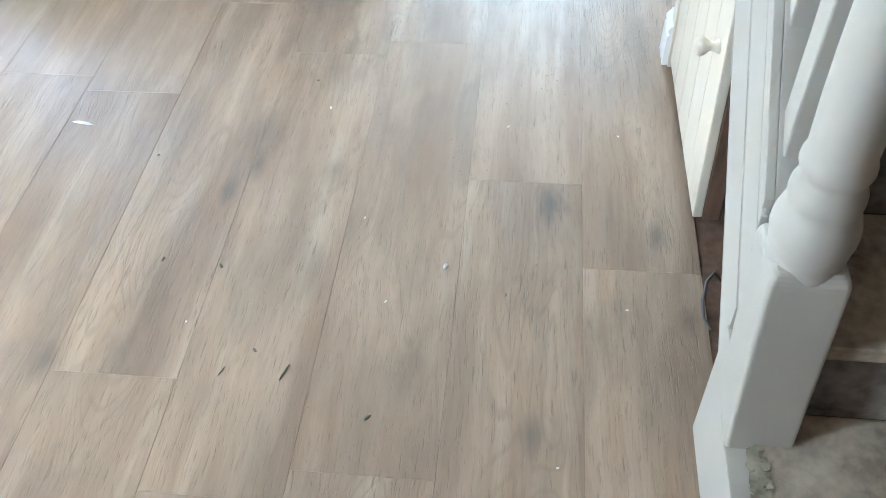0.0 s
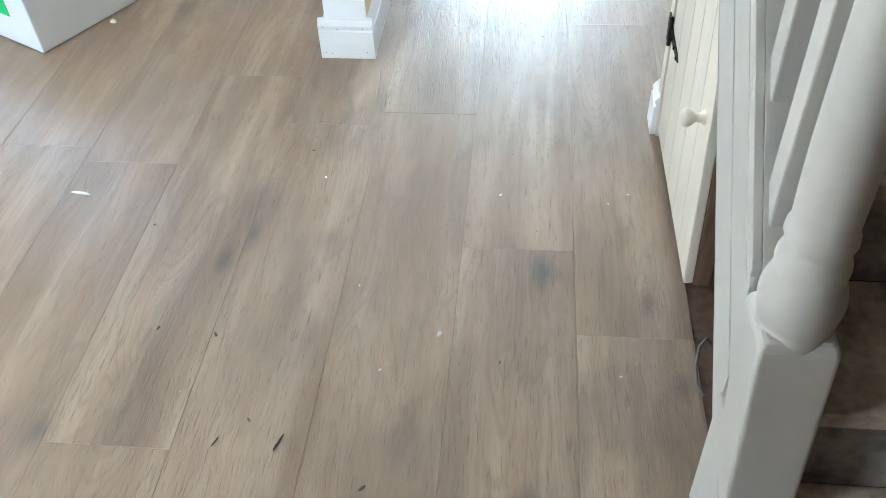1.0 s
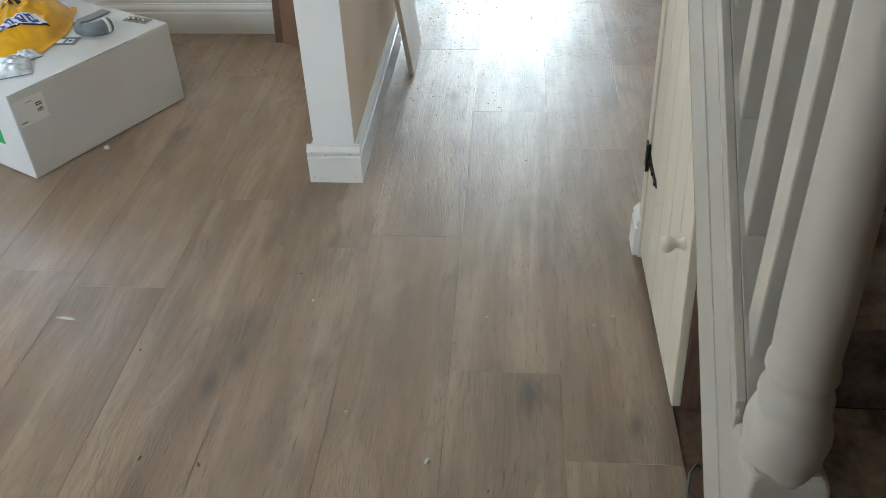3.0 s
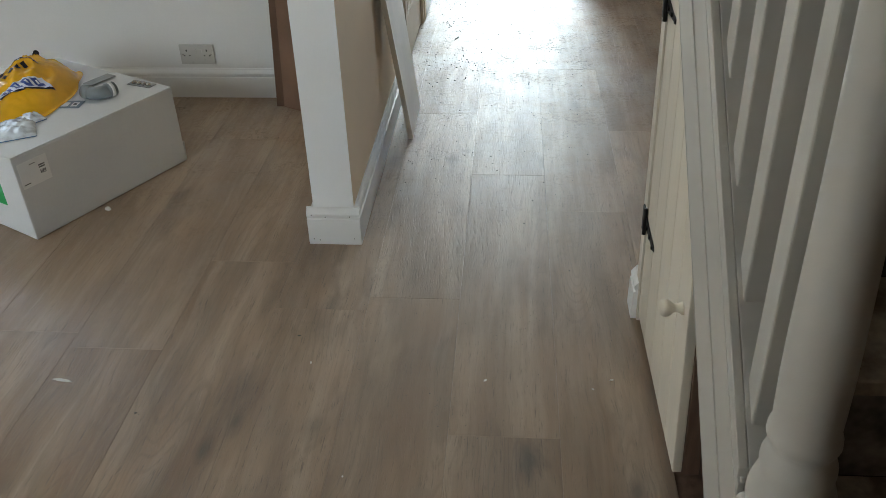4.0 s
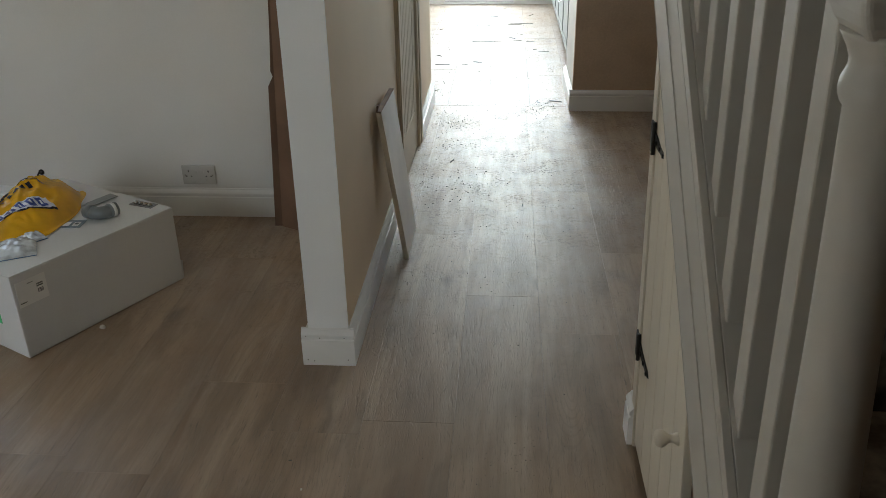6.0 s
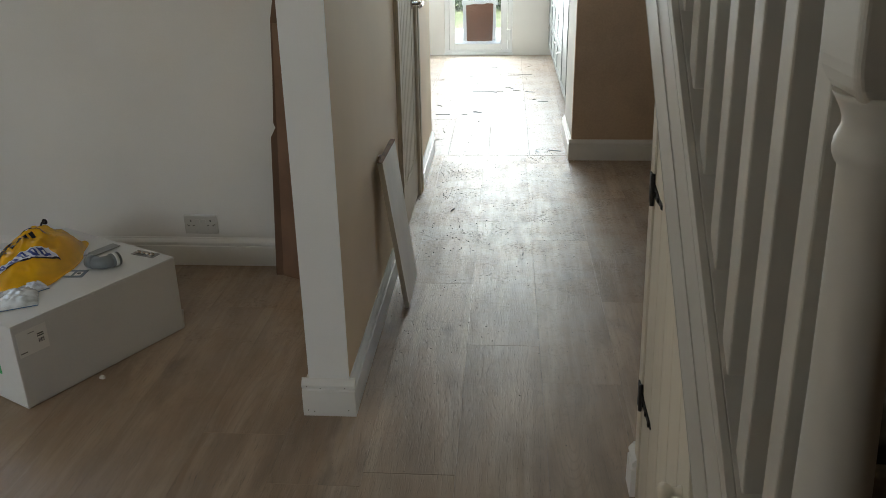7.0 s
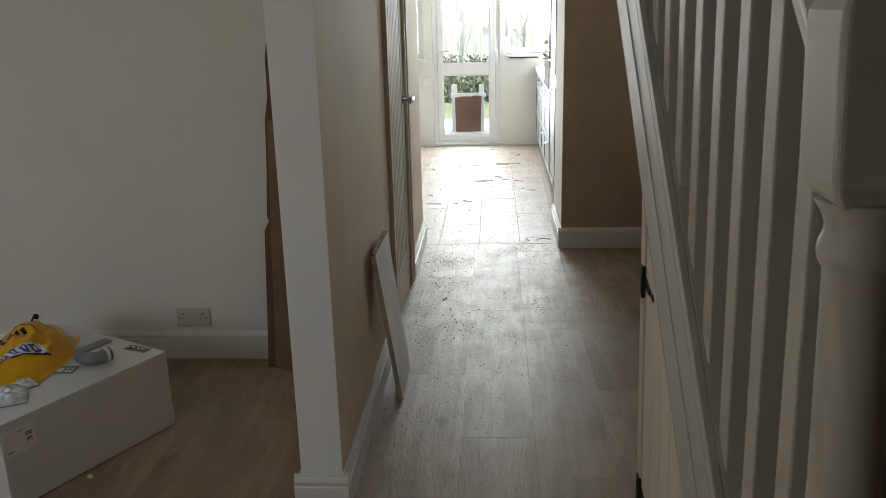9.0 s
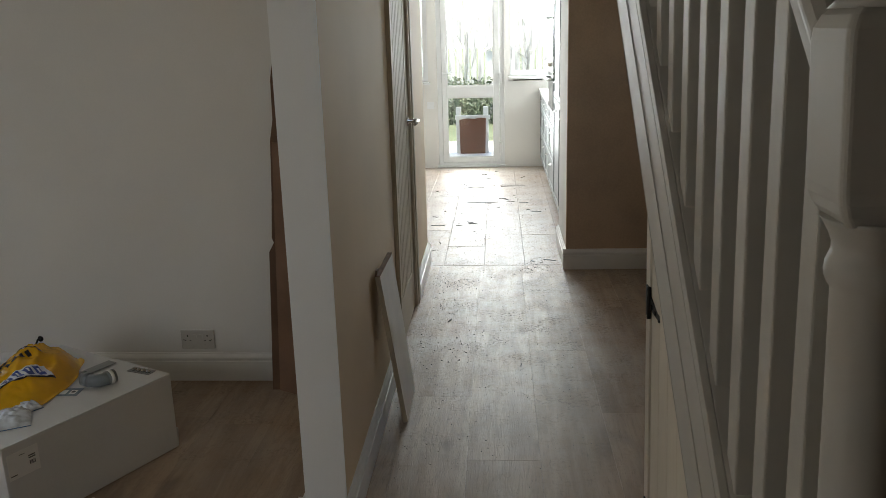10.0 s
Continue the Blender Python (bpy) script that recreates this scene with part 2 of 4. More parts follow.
    l.new(remap(dash, 0.54, 0.66), h4.inputs[0])
    l.new(h3.outputs[0], h4.inputs[2])
    bp = n.new("ShaderNodeBump")
    bp.inputs["Strength"].default_value, bp.inputs["Distance"].default_value = 0.62, 0.0012
    l.new(h4.outputs[0], bp.inputs["Height"])
    l.new(bp.outputs[0], b.inputs["Normal"])
    return m


def glass(name, color=(1, 1, 1), rough=0.0):
    m = bpy.data.materials.new(name)
    m.use_nodes = True
    b = m.node_tree.nodes["Principled BSDF"]
    b.inputs["Base Color"].default_value = (*color, 1)
    b.inputs["Roughness"].default_value = rough
    b.inputs["Transmission Weight"].default_value, b.inputs["IOR"].default_value = 1.0, 1.45
    return m


M_FLOOR = oak_floor("oak_board")
M_WALL = material("white_emulsion", (0.79, 0.775, 0.75), 0.75, vary=0.03, scale=1.5, bump=0.06, fine=220)
# brighter, cooler copy of the wall white: front window light put into the colour
M_WALL_LIT = material("white_emulsion_lit", (0.88, 0.885, 0.885), 0.6, vary=0.02, scale=1.5, bump=0.05, fine=220)
M_HALL = material("cream_emulsion", (0.80, 0.63, 0.445), 0.75, vary=0.04, scale=1.5, bump=0.06, fine=220)
M_PLASTER = material("bare_pink_plaster", (0.54, 0.40, 0.285), 0.85, vary=0.12, scale=2.5, bump=0.12, fine=90)
# brown stair wall plaster, kept dark so less light bounces onto the stairs
M_DIMPLASTER = material("brown_plaster_toned_dark", (0.20, 0.14, 0.10), 0.9, vary=0.2, scale=3, bump=0.15, fine=70)
# white stair paint darkened to grey: the stairs' shade is put into the colour
M_GLOSS_SHADED = material("white_gloss_shaded", (0.54, 0.51, 0.46), 0.48, vary=0.03, scale=5, bump=0.012, fine=25)
M_TRIM = material("white_satin_trim", (0.82, 0.81, 0.79), 0.4, vary=0.02, scale=6, bump=0.015, fine=30)
M_CREAM = material("cream_painted_boards", (0.74, 0.665, 0.55), 0.55, vary=0.08, scale=3, bump=0.1, fine=70, stretch=(1, 1, 0.15))
M_DOOR = material("cream_door_paint", (0.62, 0.53, 0.40), 0.62, vary=0.04, scale=3, bump=0.05, fine=70)
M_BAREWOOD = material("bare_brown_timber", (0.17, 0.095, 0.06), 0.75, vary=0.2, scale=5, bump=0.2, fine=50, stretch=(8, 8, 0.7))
M_STEP = material("worn_bare_step", (0.58, 0.50, 0.40), 0.7, vary=0.2, scale=11, bump=0.45, fine=70, stain=(0.21, 0.165, 0.12), stain_amount=0.22)
M_RISER = material("dark_scuffed_riser", (0.36, 0.33, 0.30), 0.65, vary=0.25, scale=9, bump=0.3, fine=50, stain=(0.055, 0.05, 0.045), stain_amount=0.3)
# near-black for the subfloor in the joints and for painted shade under the stairs
M_DARK = material("dark_subfloor_and_soffit_shade", (0.05, 0.034, 0.026), 0.9, vary=0.2, scale=5)
M_CARDBOARD = material("brown_cardboard", (0.15, 0.082, 0.05), 0.8, vary=0.1, scale=6, bump=0.12, fine=90)
M_WHITECARD = material("white_coated_card", (0.70, 0.705, 0.71), 0.45, vary=0.03, scale=4, bump=0.05, fine=90)
M_CEIL = material("ceiling_white", (0.60, 0.57, 0.52), 0.85, vary=0.02, scale=1, bump=0.03)
M_UPVC = material("white_plastic_frame", (0.85, 0.86, 0.87), 0.25, vary=0.01, scale=3, bump=0.01)
M_SOCKET = material("white_socket_plastic", (0.56, 0.54, 0.51), 0.3, vary=0.02, bump=0.0)
M_BLACK = material("black_iron", (0.02, 0.018, 0.017), 0.55, 0.6, vary=0.2, scale=30, bump=0.2)
M_CHROME = material("brushed_chrome", (0.62, 0.60, 0.57), 0.25, 1.0, vary=0.03, scale=20, bump=0.0)
M_GLASS = glass("clear_pane")

# ---- the shell of the place ----
CEIL = 2.42


def structure(name, bm, mat, label, category="wall"):
    return tagged(part(name, bm, mat), label, category, kind="structure")


def wall_x(x0, x1, y0, y1, holes=()):
    """A wall along x, with holes (a0, a1, z0, z1) right through it."""
    bm, at = bmesh.new(), x0
    for a0, a1, z0, z1 in sorted(holes):
        bm_box(bm, at, a0, y0, y1, 0, CEIL)
        if z0 > 0:
            bm_box(bm, a0, a1, y0, y1, 0, z0)
        bm_box(bm, a0, a1, y0, y1, z1, CEIL)
        at = a1
    bm_box(bm, at, x1, y0, y1, 0, CEIL)
    return bm


def wall_y(x0, x1, y0, y1, holes=()):
    bm, at = bmesh.new(), y0
    for a0, a1, z0, z1 in sorted(holes):
        bm_box(bm, x0, x1, at, a0, 0, CEIL)
        if z0 > 0:
            bm_box(bm, x0, x1, a0, a1, 0, z0)
        bm_box(bm, x0, x1, a0, a1, z1, CEIL)
        at = a1
    bm_box(bm, x0, x1, at, y1, 0, CEIL)
    return bm


floor = structure("floor", solid_box(-2.9, 1.6, -0.75, 8.66, -0.16, -0.012), M_DARK, "dark subfloor under greyed oak boards", "floor")
structure("ceiling", join(solid_box(-2.9, 0.40, -0.75, 8.9, CEIL, CEIL + 0.15), solid_box(0.40, 1.6, -0.75, 0.15, CEIL, CEIL + 0.15), solid_box(0.40, 1.6, 2.82, 8.9, CEIL, CEIL + 0.15)), M_CEIL, "plain off-white painted ceiling", "ceiling")
# unseen dark shaft over the gap in the ceiling, added to dim the stairs
structure("unseen_stairwell", join(solid_box(0.30, 0.40, 0.05, 2.92, CEIL + 0.151, 4.8), solid_box(1.33, 1.48, 0.05, 2.92, CEIL + 0.151, 4.8), solid_box(0.401, 1.329, 0.05, 0.15, CEIL + 0.151, 4.8), solid_box(0.401, 1.329, 2.82, 2.92, CEIL + 0.151, 4.8), solid_box(0.30, 1.48, 0.05, 2.92, 4.801, 4.9)), M_DIMPLASTER, "unseen dark brown shaft added above the stairs to dim them")
structure("wall_room_back", wall_x(-2.75, -0.4412, 3.17, 3.30, [(-2.66, -2.00, 0.92, 2.08)]), M_WALL, "white painted plaster wall behind the socket")
structure("wall_room_left", wall_y(-2.88, -2.75, -0.75, 3.30), M_WALL, "white painted plaster wall of the front room")
# unseen wall; its dark brown cuts the light bounced back to the newel
structure("wall_front", wall_x(-2.88, 1.5, -0.75, -0.60, [(-2.68, -1.72, 0.80, 2.1)]), M_DIMPLASTER, "unseen front wall toned dark brown, with a window opening")
structure("wall_hall", wall_y(-0.441, -0.318, 2.036, 5.02, [(3.44, 4.15, 0, 2.03)]), M_HALL, "cream painted stud wall ending in a square corner")
# thin facing whose lighter white stands for daylight on the wall end
structure("wall_hall_end", solid_box(-0.4415, -0.3175, 2.032, 2.0358, 0, CEIL), M_WALL_LIT, "white painted end of the stud wall")
# the opening in this wall is added for the side fill lamp
structure("wall_stair", wall_y(1.33, 1.48, -0.75, 4.825, [(3.0, 4.1, 0.95, 2.0)]), M_DIMPLASTER, "old brown plaster wall beside the stairs")
structure("wall_pier", solid_box(0.546, 1.48, 4.825, 4.868, 0, CEIL), M_PLASTER, "bare pinkish-brown plaster wall end by the kitchen")
structure("wall_kitchen_pier", solid_box(0.548, 1.199, 4.8682, 5.47, 0, CEIL), M_WALL, "white painted side of the wall end by the kitchen units")
structure("wall_kitchen_left", wall_y(-2.4, -2.28, 4.92, 8.9), M_WALL, "white painted kitchen wall")
structure("wall_kitchen_return", solid_box(-2.28, -0.4415, 4.92, 5.02, 0, CEIL), M_WALL, "white painted return of the kitchen wall")
structure("wall_kitchen_right", wall_y(1.20, 1.32, 4.8682, 8.67), M_WALL, "white painted kitchen wall behind the units")
structure("wall_kitchen_back", wall_x(-2.28, 1.32, 8.67, 8.9, [(-1.50, -0.58, 0.90, 2.06), (-0.49, 0.21, 0.0, 2.06), (0.27, 1.15, 0.94, 2.06)]), M_WALL, "white painted back wall with garden door and window")


def skirting(name, axis, a0, a1, face, out, label, h=0.126, t=0.018):
    """A moulded skirting board along an axis; face is the wall's plane, out the side it stands out to."""
    prof = [(0, 0), (t, 0), (t, h * 0.70), (t * 0.72, h * 0.725), (t * 0.80, h * 0.76), (t * 0.95, h * 0.80), (t * 0.95, h * 0.85), (t * 0.70, h * 0.91), (t * 0.38, h * 0.96), (t * 0.30, h), (0, h)]
    bm = prism([(face + out * u, v) for u, v in prof], "x" if axis == "x" else "y", a0, a1)
    return tagged(part(name, bm, M_TRIM), label, "skirting board", kind="structure")


skirting("baseboard_room_back", "x", -2.75, -0.441, 3.17, -1, "white moulded skirting board along the room wall")
skirting("baseboard_wall_end", "x", -0.463, -0.300, 2.036, -1, "white moulded skirting board round the wall end")
skirting("baseboard_room_side", "y", 2.036, 3.15, -0.441, -1, "white moulded skirting board on the room side")
skirting("baseboard_hall", "y", 2.036, 3.36, -0.318, 1, "white moulded skirting board along the hall")
skirting("baseboard_hall_end", "y", 4.225, 5.02, -0.318, 1, "white moulded skirting board beyond the hall door", t=0.022)
skirting("baseboard_pier", "x", 0.528, 1.33, 4.825, -1, "white moulded skirting board on the plaster wall")
skirting("baseboard_pier_end", "y", 4.825, 5.47, 0.546, -1, "white moulded skirting board on the wall end")
skirting("baseboard_stair", "y", 2.9, 4.82, 1.33, -1, "white moulded skirting board along the far hall wall")

for i, (x, z) in enumerate(((-0.447, 0.020), (-0.428, 0.016), (-0.447, 0.104), (-0.405, 0.098), (-0.330, 0.100), (-0.322, 0.022))):
    tagged(part("nail_head", moved(turned([(0.0016, 0), (0.0016, 0.001)], 8), pose(x, 2.0175, z, 90, 0, 0)), M_BLACK), "small dark nail head in the white skirting board", "nail", "nails in the skirting board")

# ---- stairs ----
SLOPE = 0.94
LEAN, PIVOT = 0.024, 0.6


def low_line(y):
    return 0.600 + SLOPE * (y - 1.03)


def cap_line(y):
    return 0.620 + SLOPE * (y - 0.671)


def stair_part(name, bm, mat, parent, label=""):
    return part(name, leaned(bm, LEAN, PIVOT), mat, parent, label)


SX = 0.452
stairs = thing("staircase", "white painted staircase with worn bare grey-brown steps", "staircase")
Y0, Y1 = 0.632, 2.78
stair_part("string", prism([(Y0, low_line(Y0)), (Y1, low_line(Y1)), (Y1, cap_line(Y1) - 0.02), (Y0, cap_line(Y0) - 0.02)], "x", SX, SX + 0.032, 0.002), M_GLOSS_SHADED, stairs, "white gloss painted stair string")
stair_part("string_strip", prism([(Y0, low_line(Y0) - 0.004), (Y1, low_line(Y1) - 0.004), (Y1, low_line(Y1) + 0.135), (Y0, low_line(Y0) + 0.135)], "x", SX - 0.0014, SX - 0.0003, 0.002), M_GLOSS_SHADED, stairs)
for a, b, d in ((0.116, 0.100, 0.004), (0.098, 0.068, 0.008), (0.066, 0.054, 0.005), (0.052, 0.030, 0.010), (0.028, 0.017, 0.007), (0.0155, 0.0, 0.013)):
    stair_part("moulding", prism([(Y0, cap_line(Y0) - a), (Y1, cap_line(Y1) - a), (Y1, cap_line(Y1) - b), (Y0, cap_line(Y0) - b)], "x", SX - d, SX - 0.0003, 0.0015), M_GLOSS_SHADED, stairs)
stair_part("capping", prism([(Y0, cap_line(Y0) - 0.0195), (Y1, cap_line(Y1) - 0.0195), (Y1, cap_line(Y1)), (Y0, cap_line(Y0))], "x", SX, SX + 0.052, 0.0015), M_GLOSS_SHADED, stairs)
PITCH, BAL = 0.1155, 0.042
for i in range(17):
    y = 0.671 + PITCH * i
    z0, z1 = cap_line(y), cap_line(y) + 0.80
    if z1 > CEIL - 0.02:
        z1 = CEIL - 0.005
    stair_part("baluster", prism([(y, z0 - 0.002), (y + BAL, z0 + SLOPE * BAL - 0.002), (y + BAL, z1), (y, z1)], "x", SX + 0.006, SX + 0.006 + BAL, 0.003), M_GLOSS_SHADED, stairs)


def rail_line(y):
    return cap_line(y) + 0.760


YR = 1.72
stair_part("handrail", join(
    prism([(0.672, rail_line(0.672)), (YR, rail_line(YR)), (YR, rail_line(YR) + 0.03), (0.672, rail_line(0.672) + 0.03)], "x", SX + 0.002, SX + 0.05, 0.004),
    prism([(0.672, rail_line(0.672) + 0.03), (YR, rail_line(YR) + 0.03), (YR, rail_line(YR) + 0.075), (0.672, rail_line(0.672) + 0.075)], "x", SX - 0.006, SX + 0.058, 0.014)), M_GLOSS_SHADED, stairs)

# the newel post: square foot, turned shaft, square head; it is out of plumb
NX, NY, NW = 0.486, 0.573, 0.049


def square_loft(rings):
    """A square post with softened corners through (half width, height) steps."""
    bm, rows, c = bmesh.new(), [], 0.007
    for h, z in rings:
        row = []
        for k, (sx, sy) in enumerate(((1, 1), (-1, 1), (-1, -1), (1, -1))):
            for q in range(5):
                a = math.radians(90 * k + 22.5 * q)
                row.append(bm.verts.new((sx * (h - c) + c * math.cos(a), sy * (h - c) + c * math.sin(a), z)))
        rows.append(row)
    n = len(rows[0])
    for a, b in zip(rows, rows[1:]):
        for i in range(n):
            bm.faces.new((a[i], a[(i + 1) % n], b[(i + 1) % n], b[i]))
    bm.faces.new(rows[0][::-1])
    bm.faces.new(rows[-1])
    return bm


def newel_body():
    shaft = turned([(0.038, 0.500), (0.0462, 0.508), (0.0458, 0.518), (0.0440, 0.524), (0.0450, 0.529), (0.0462, 0.534), (0.0458, 0.539), (0.0476, 0.545), (0.0488, 0.553), (0.0490, 0.561), (0.0478, 0.571), (0.0446, 0.582), (0.0416, 0.592), (0.0394, 0.597),
                    (0.0406, 0.602), (0.0415, 0.609), (0.0408, 0.617), (0.0376, 0.626), (0.0350, 0.634), (0.0348, 0.639), (0.0376, 0.643), (0.0397, 0.649), (0.0391, 0.657), (0.0365, 0.664), (0.0358, 0.669), (0.0363, 0.69), (0.0368, 0.73), (0.0363, 0.78), (0.0344, 0.87), (0.0325, 0.95), (0.0312, 1.07), (0.0305, 1.162),
                    (0.0335, 1.166), (0.0358, 1.172), (0.0364, 1.178), (0.0355, 1.185), (0.0330, 1.191), (0.0310, 1.196), (0.0308, 1.203), (0.0335, 1.211), (0.0375, 1.219), (0.0415, 1.226)])
    for v in shaft.verts:
        v.co.x *= 1.04
        v.co.y *= 1.04
    foot = square_loft([(NW, 0.16), (NW, 0.500), (NW * 0.985, 0.507), (NW * 0.95, 0.513), (NW * 0.89, 0.518), (NW * 0.80, 0.521)])
    w = NW - 0.004
    head = square_loft([(w * 0.62, 1.219), (w * 0.74, 1.224), (w * 0.88, 1.233), (w * 0.97, 1.244), (w, 1.254), (w, 1.376), (w * 0.97, 1.386), (w * 0.86, 1.397), (w * 0.68, 1.405)])
    bm = join(foot, shaft, head, turned([(0.044, 1.402), (0.034, 1.412), (0.028, 1.42), (0.03, 1.428), (0.05, 1.437), (0.056, 1.45), (0.05, 1.475), (0.03, 1.497), (0.008, 1.505)]))
    for v in bm.verts:
        v.co.z = 1.03 * v.co.z + 0.025
        v.co.x += NX - (0.020 if v.co.z > 0.55 else 0.062) * (v.co.z - 0.55)
        v.co.y += NY + 0.0725 * (v.co.z - 0.55)
    return bm


part("newel_post", newel_body(), M_GLOSS_SHADED, stairs, "white gloss painted turned newel post")
RISE, GOING, R0 = 0.207, 0.226, 0.330
stair_part("string_foot", prism([(R0 - 0.01, 0.0), (0.640, 0.0), (0.640, 0.31), (0.606, 0.31), (0.545, 0.207), (0.50, 0.195), (0.44, 0.200), (R0 - 0.01, 0.190)], "x", SX - 0.004, SX + 0.030, 0.002), M_GLOSS_SHADED, stairs)
for i in range(10):
    yr, zt = R0 + GOING * i, RISE * (i + 1)
    step = stair_part("step", solid_box(SX + 0.031, 1.328, yr - 0.022, yr + GOING + 0.002, zt - 0.03, zt, 0.007, 3), M_STEP, stairs, "worn bare grey-brown stair tread")
    part("riser", leaned(solid_box(SX + 0.033, 1.328, yr, yr + 0.02, zt - RISE + 0.0005, zt - 0.0305), LEAN, PIVOT), M_RISER, step)
# the cupboard's inner shade is put into this sheet's near-black colour
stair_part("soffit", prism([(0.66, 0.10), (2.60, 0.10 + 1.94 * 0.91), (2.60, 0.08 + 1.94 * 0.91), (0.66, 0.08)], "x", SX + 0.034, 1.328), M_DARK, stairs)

# ---- cupboard under the stairs ----
structure("cupboard_end_wall", prism([(1.722, 0), (1.76, 0), (1.76, low_line(1.76) - 0.05), (1.722, low_line(1.722) - 0.05)], "x", 0.53, 1.33), M_HALL, "plain partition closing the cupboard under the stairs")
CD0, CD1, CX = 1.128, 1.672, 0.484
cupboard = thing("understairs_cupboard", "cream boarded cupboard under the stairs with its door ajar", "cupboard")
cdoor = None
NB = 5


def warped(bm):
    """The old door is twisted: its free edge leans further out towards the top."""
    for v in bm.verts:
        v.co.x -= 0.028 * (v.co.z - 0.2) * max(0.0, 1 - (v.co.y - CD0) / (CD1 - CD0))
    return bm


for k in range(NB):
    y0 = CD0 + (CD1 - CD0) * k / NB + 0.0012
    y1 = CD0 + (CD1 - CD0) * (k + 1) / NB - 0.0012
    bd = stair_part("door" if cdoor is None else "board", warped(prism([(y0, 0.022), (y1, 0.022), (y1, low_line(y1) + 0.02), (y0, low_line(y0) + 0.02)], "x", CX, CX + 0.02, 0.003)), M_CREAM, cdoor or cupboard)
    cdoor = cdoor or bd
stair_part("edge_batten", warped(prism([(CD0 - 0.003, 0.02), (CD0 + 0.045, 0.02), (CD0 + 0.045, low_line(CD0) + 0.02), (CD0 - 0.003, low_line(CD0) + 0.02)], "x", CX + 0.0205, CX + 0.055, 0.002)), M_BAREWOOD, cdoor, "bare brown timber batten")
stair_part("frame", prism([(CD1 + 0.004, 0.0), (1.721, 0.0), (1.721, low_line(1.721) + 0.02), (CD1 + 0.004, low_line(CD1) + 0.02)], "x", CX - 0.004, CX + 0.03, 0.002), M_CREAM, cupboard)


def strap_hinge(z):
    plate = join(solid_box(CX - 0.0085, CX - 0.004, CD1 + 0.004, CD1 + 0.03, z - 0.035, z + 0.035, 0.001), tube([(CX - 0.006, CD1 + 0.002, z - 0.037), (CX - 0.006, CD1 + 0.002, z + 0.037)], 0.005),
                 prism([(CD1, z - 0.014), (CD1, z + 0.014), (CD1 - 0.12, z + 0.006), (CD1 - 0.135, z), (CD1 - 0.12, z - 0.006)], "x", CX - 0.004, CX - 0.0005))
    for d in (0.03, 0.07, 0.115):
        bm_box(plate, CX - 0.0075, CX - 0.004, CD1 - d - 0.004, CD1 - d + 0.004, z - 0.004, z + 0.004)
    return stair_part("strap_hinge", plate, M_BLACK, cdoor, "black iron strap hinge")


strap_hinge(0.310)
strap_hinge(0.850)
stair_part("knob", moved(turned([(0.013, 0), (0.013, 0.004), (0.009, 0.010), (0.008, 0.018), (0.013, 0.024), (0.0175, 0.031), (0.0175, 0.038), (0.014, 0.044), (0.005, 0.047)], 24), pose(CX - 0.0055, CD0 + 0.050, 0.420, 0, -90, 0)), M_CREAM, cdoor, "cream painted turned wooden knob")
skirting("baseboard_cupboard", "y", 1.684, 1.76, 0.4995, -1, "short white skirting block beside the cupboard door", h=0.122, t=0.019)
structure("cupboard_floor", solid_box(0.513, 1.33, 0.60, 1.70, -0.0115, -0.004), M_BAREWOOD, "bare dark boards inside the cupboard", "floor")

# ---- hall door ----
hall_door = thing("door_hall", "cream boarded hall door with a lever handle, closed", "door", kind="structure")
part("frame", join(solid_box(-0.44, -0.3185, 3.442, 3.476, 0, 2.028, 0.002), solid_box(-0.44, -0.3185, 4.114, 4.148, 0, 2.028, 0.002), solid_box(-0.44, -0.3185, 3.476, 4.114, 1.99, 2.028, 0.002)), M_DOOR, hall_door)
for y0, y1 in ((3.365, 3.46), (4.128, 4.222)):
    part("architrave", join(solid_box(-0.3175, -0.303, y0, y1, 0, 2.08, 0.003), solid_box(-0.3028, -0.297, *((y0, y1 - 0.045) if y0 < 4 else (y0 + 0.045, y1)), 0, 2.08, 0.003)), M_DOOR, hall_door)
part("architrave", solid_box(-0.3175, -0.303, 3.461, 4.127, 2.015, 2.08, 0.003), M_DOOR, hall_door)
leaf = part("leaf", join(solid_box(-0.366, -0.331, 3.48, 4.11, 0.008, 1.985), solid_box(-0.3307, -0.318, 3.48, 3.56, 0.008, 1.985, 0.002), solid_box(-0.3307, -0.318, 4.03, 4.11, 0.008, 1.985, 0.002), solid_box(-0.3307, -0.318, 3.561, 4.029, 0.008, 0.22, 0.002), solid_box(-0.3307, -0.318, 3.561, 4.029, 1.88, 1.985, 0.002)), M_DOOR, hall_door)
for k in range(8):
    y0 = 3.562 + 0.0583 * k
    part("bead_board", solid_box(-0.3307, -0.3205, y0 + 0.006, y0 + 0.0523, 0.221, 1.879, 0.002), M_DOOR, leaf)
part("handle", join(moved(turned([(0.026, 0), (0.026, 0.005), (0.010, 0.008), (0.010, 0.050)], 20), pose(-0.318, 4.072, 1.005, 0, 90, 0)), tube([(-0.266, 4.079, 1.005), (-0.266, 4.042, 1.007), (-0.264, 3.982, 1.003), (-0.269, 3.957, 1.0)], [0.0095, 0.0095, 0.0085, 0.007])), M_CHROME, leaf, "brushed chrome lever handle")

# ---- garden door and window ----


def pane_frame(x0, x1, z0, z1, w, y0, y1):
    bm = bmesh.new()
    bm_box(bm, x0, x0 + w, y0, y1, z0, z1)
    bm_box(bm, x1 - w, x1, y0, y1, z0, z1)
    bm_box(bm, x0 + w, x1 - w, y0, y1, z0, z0 + w)
    bm_box(bm, x0 + w, x1 - w, y0, y1, z1 - w, z1)
    return bm


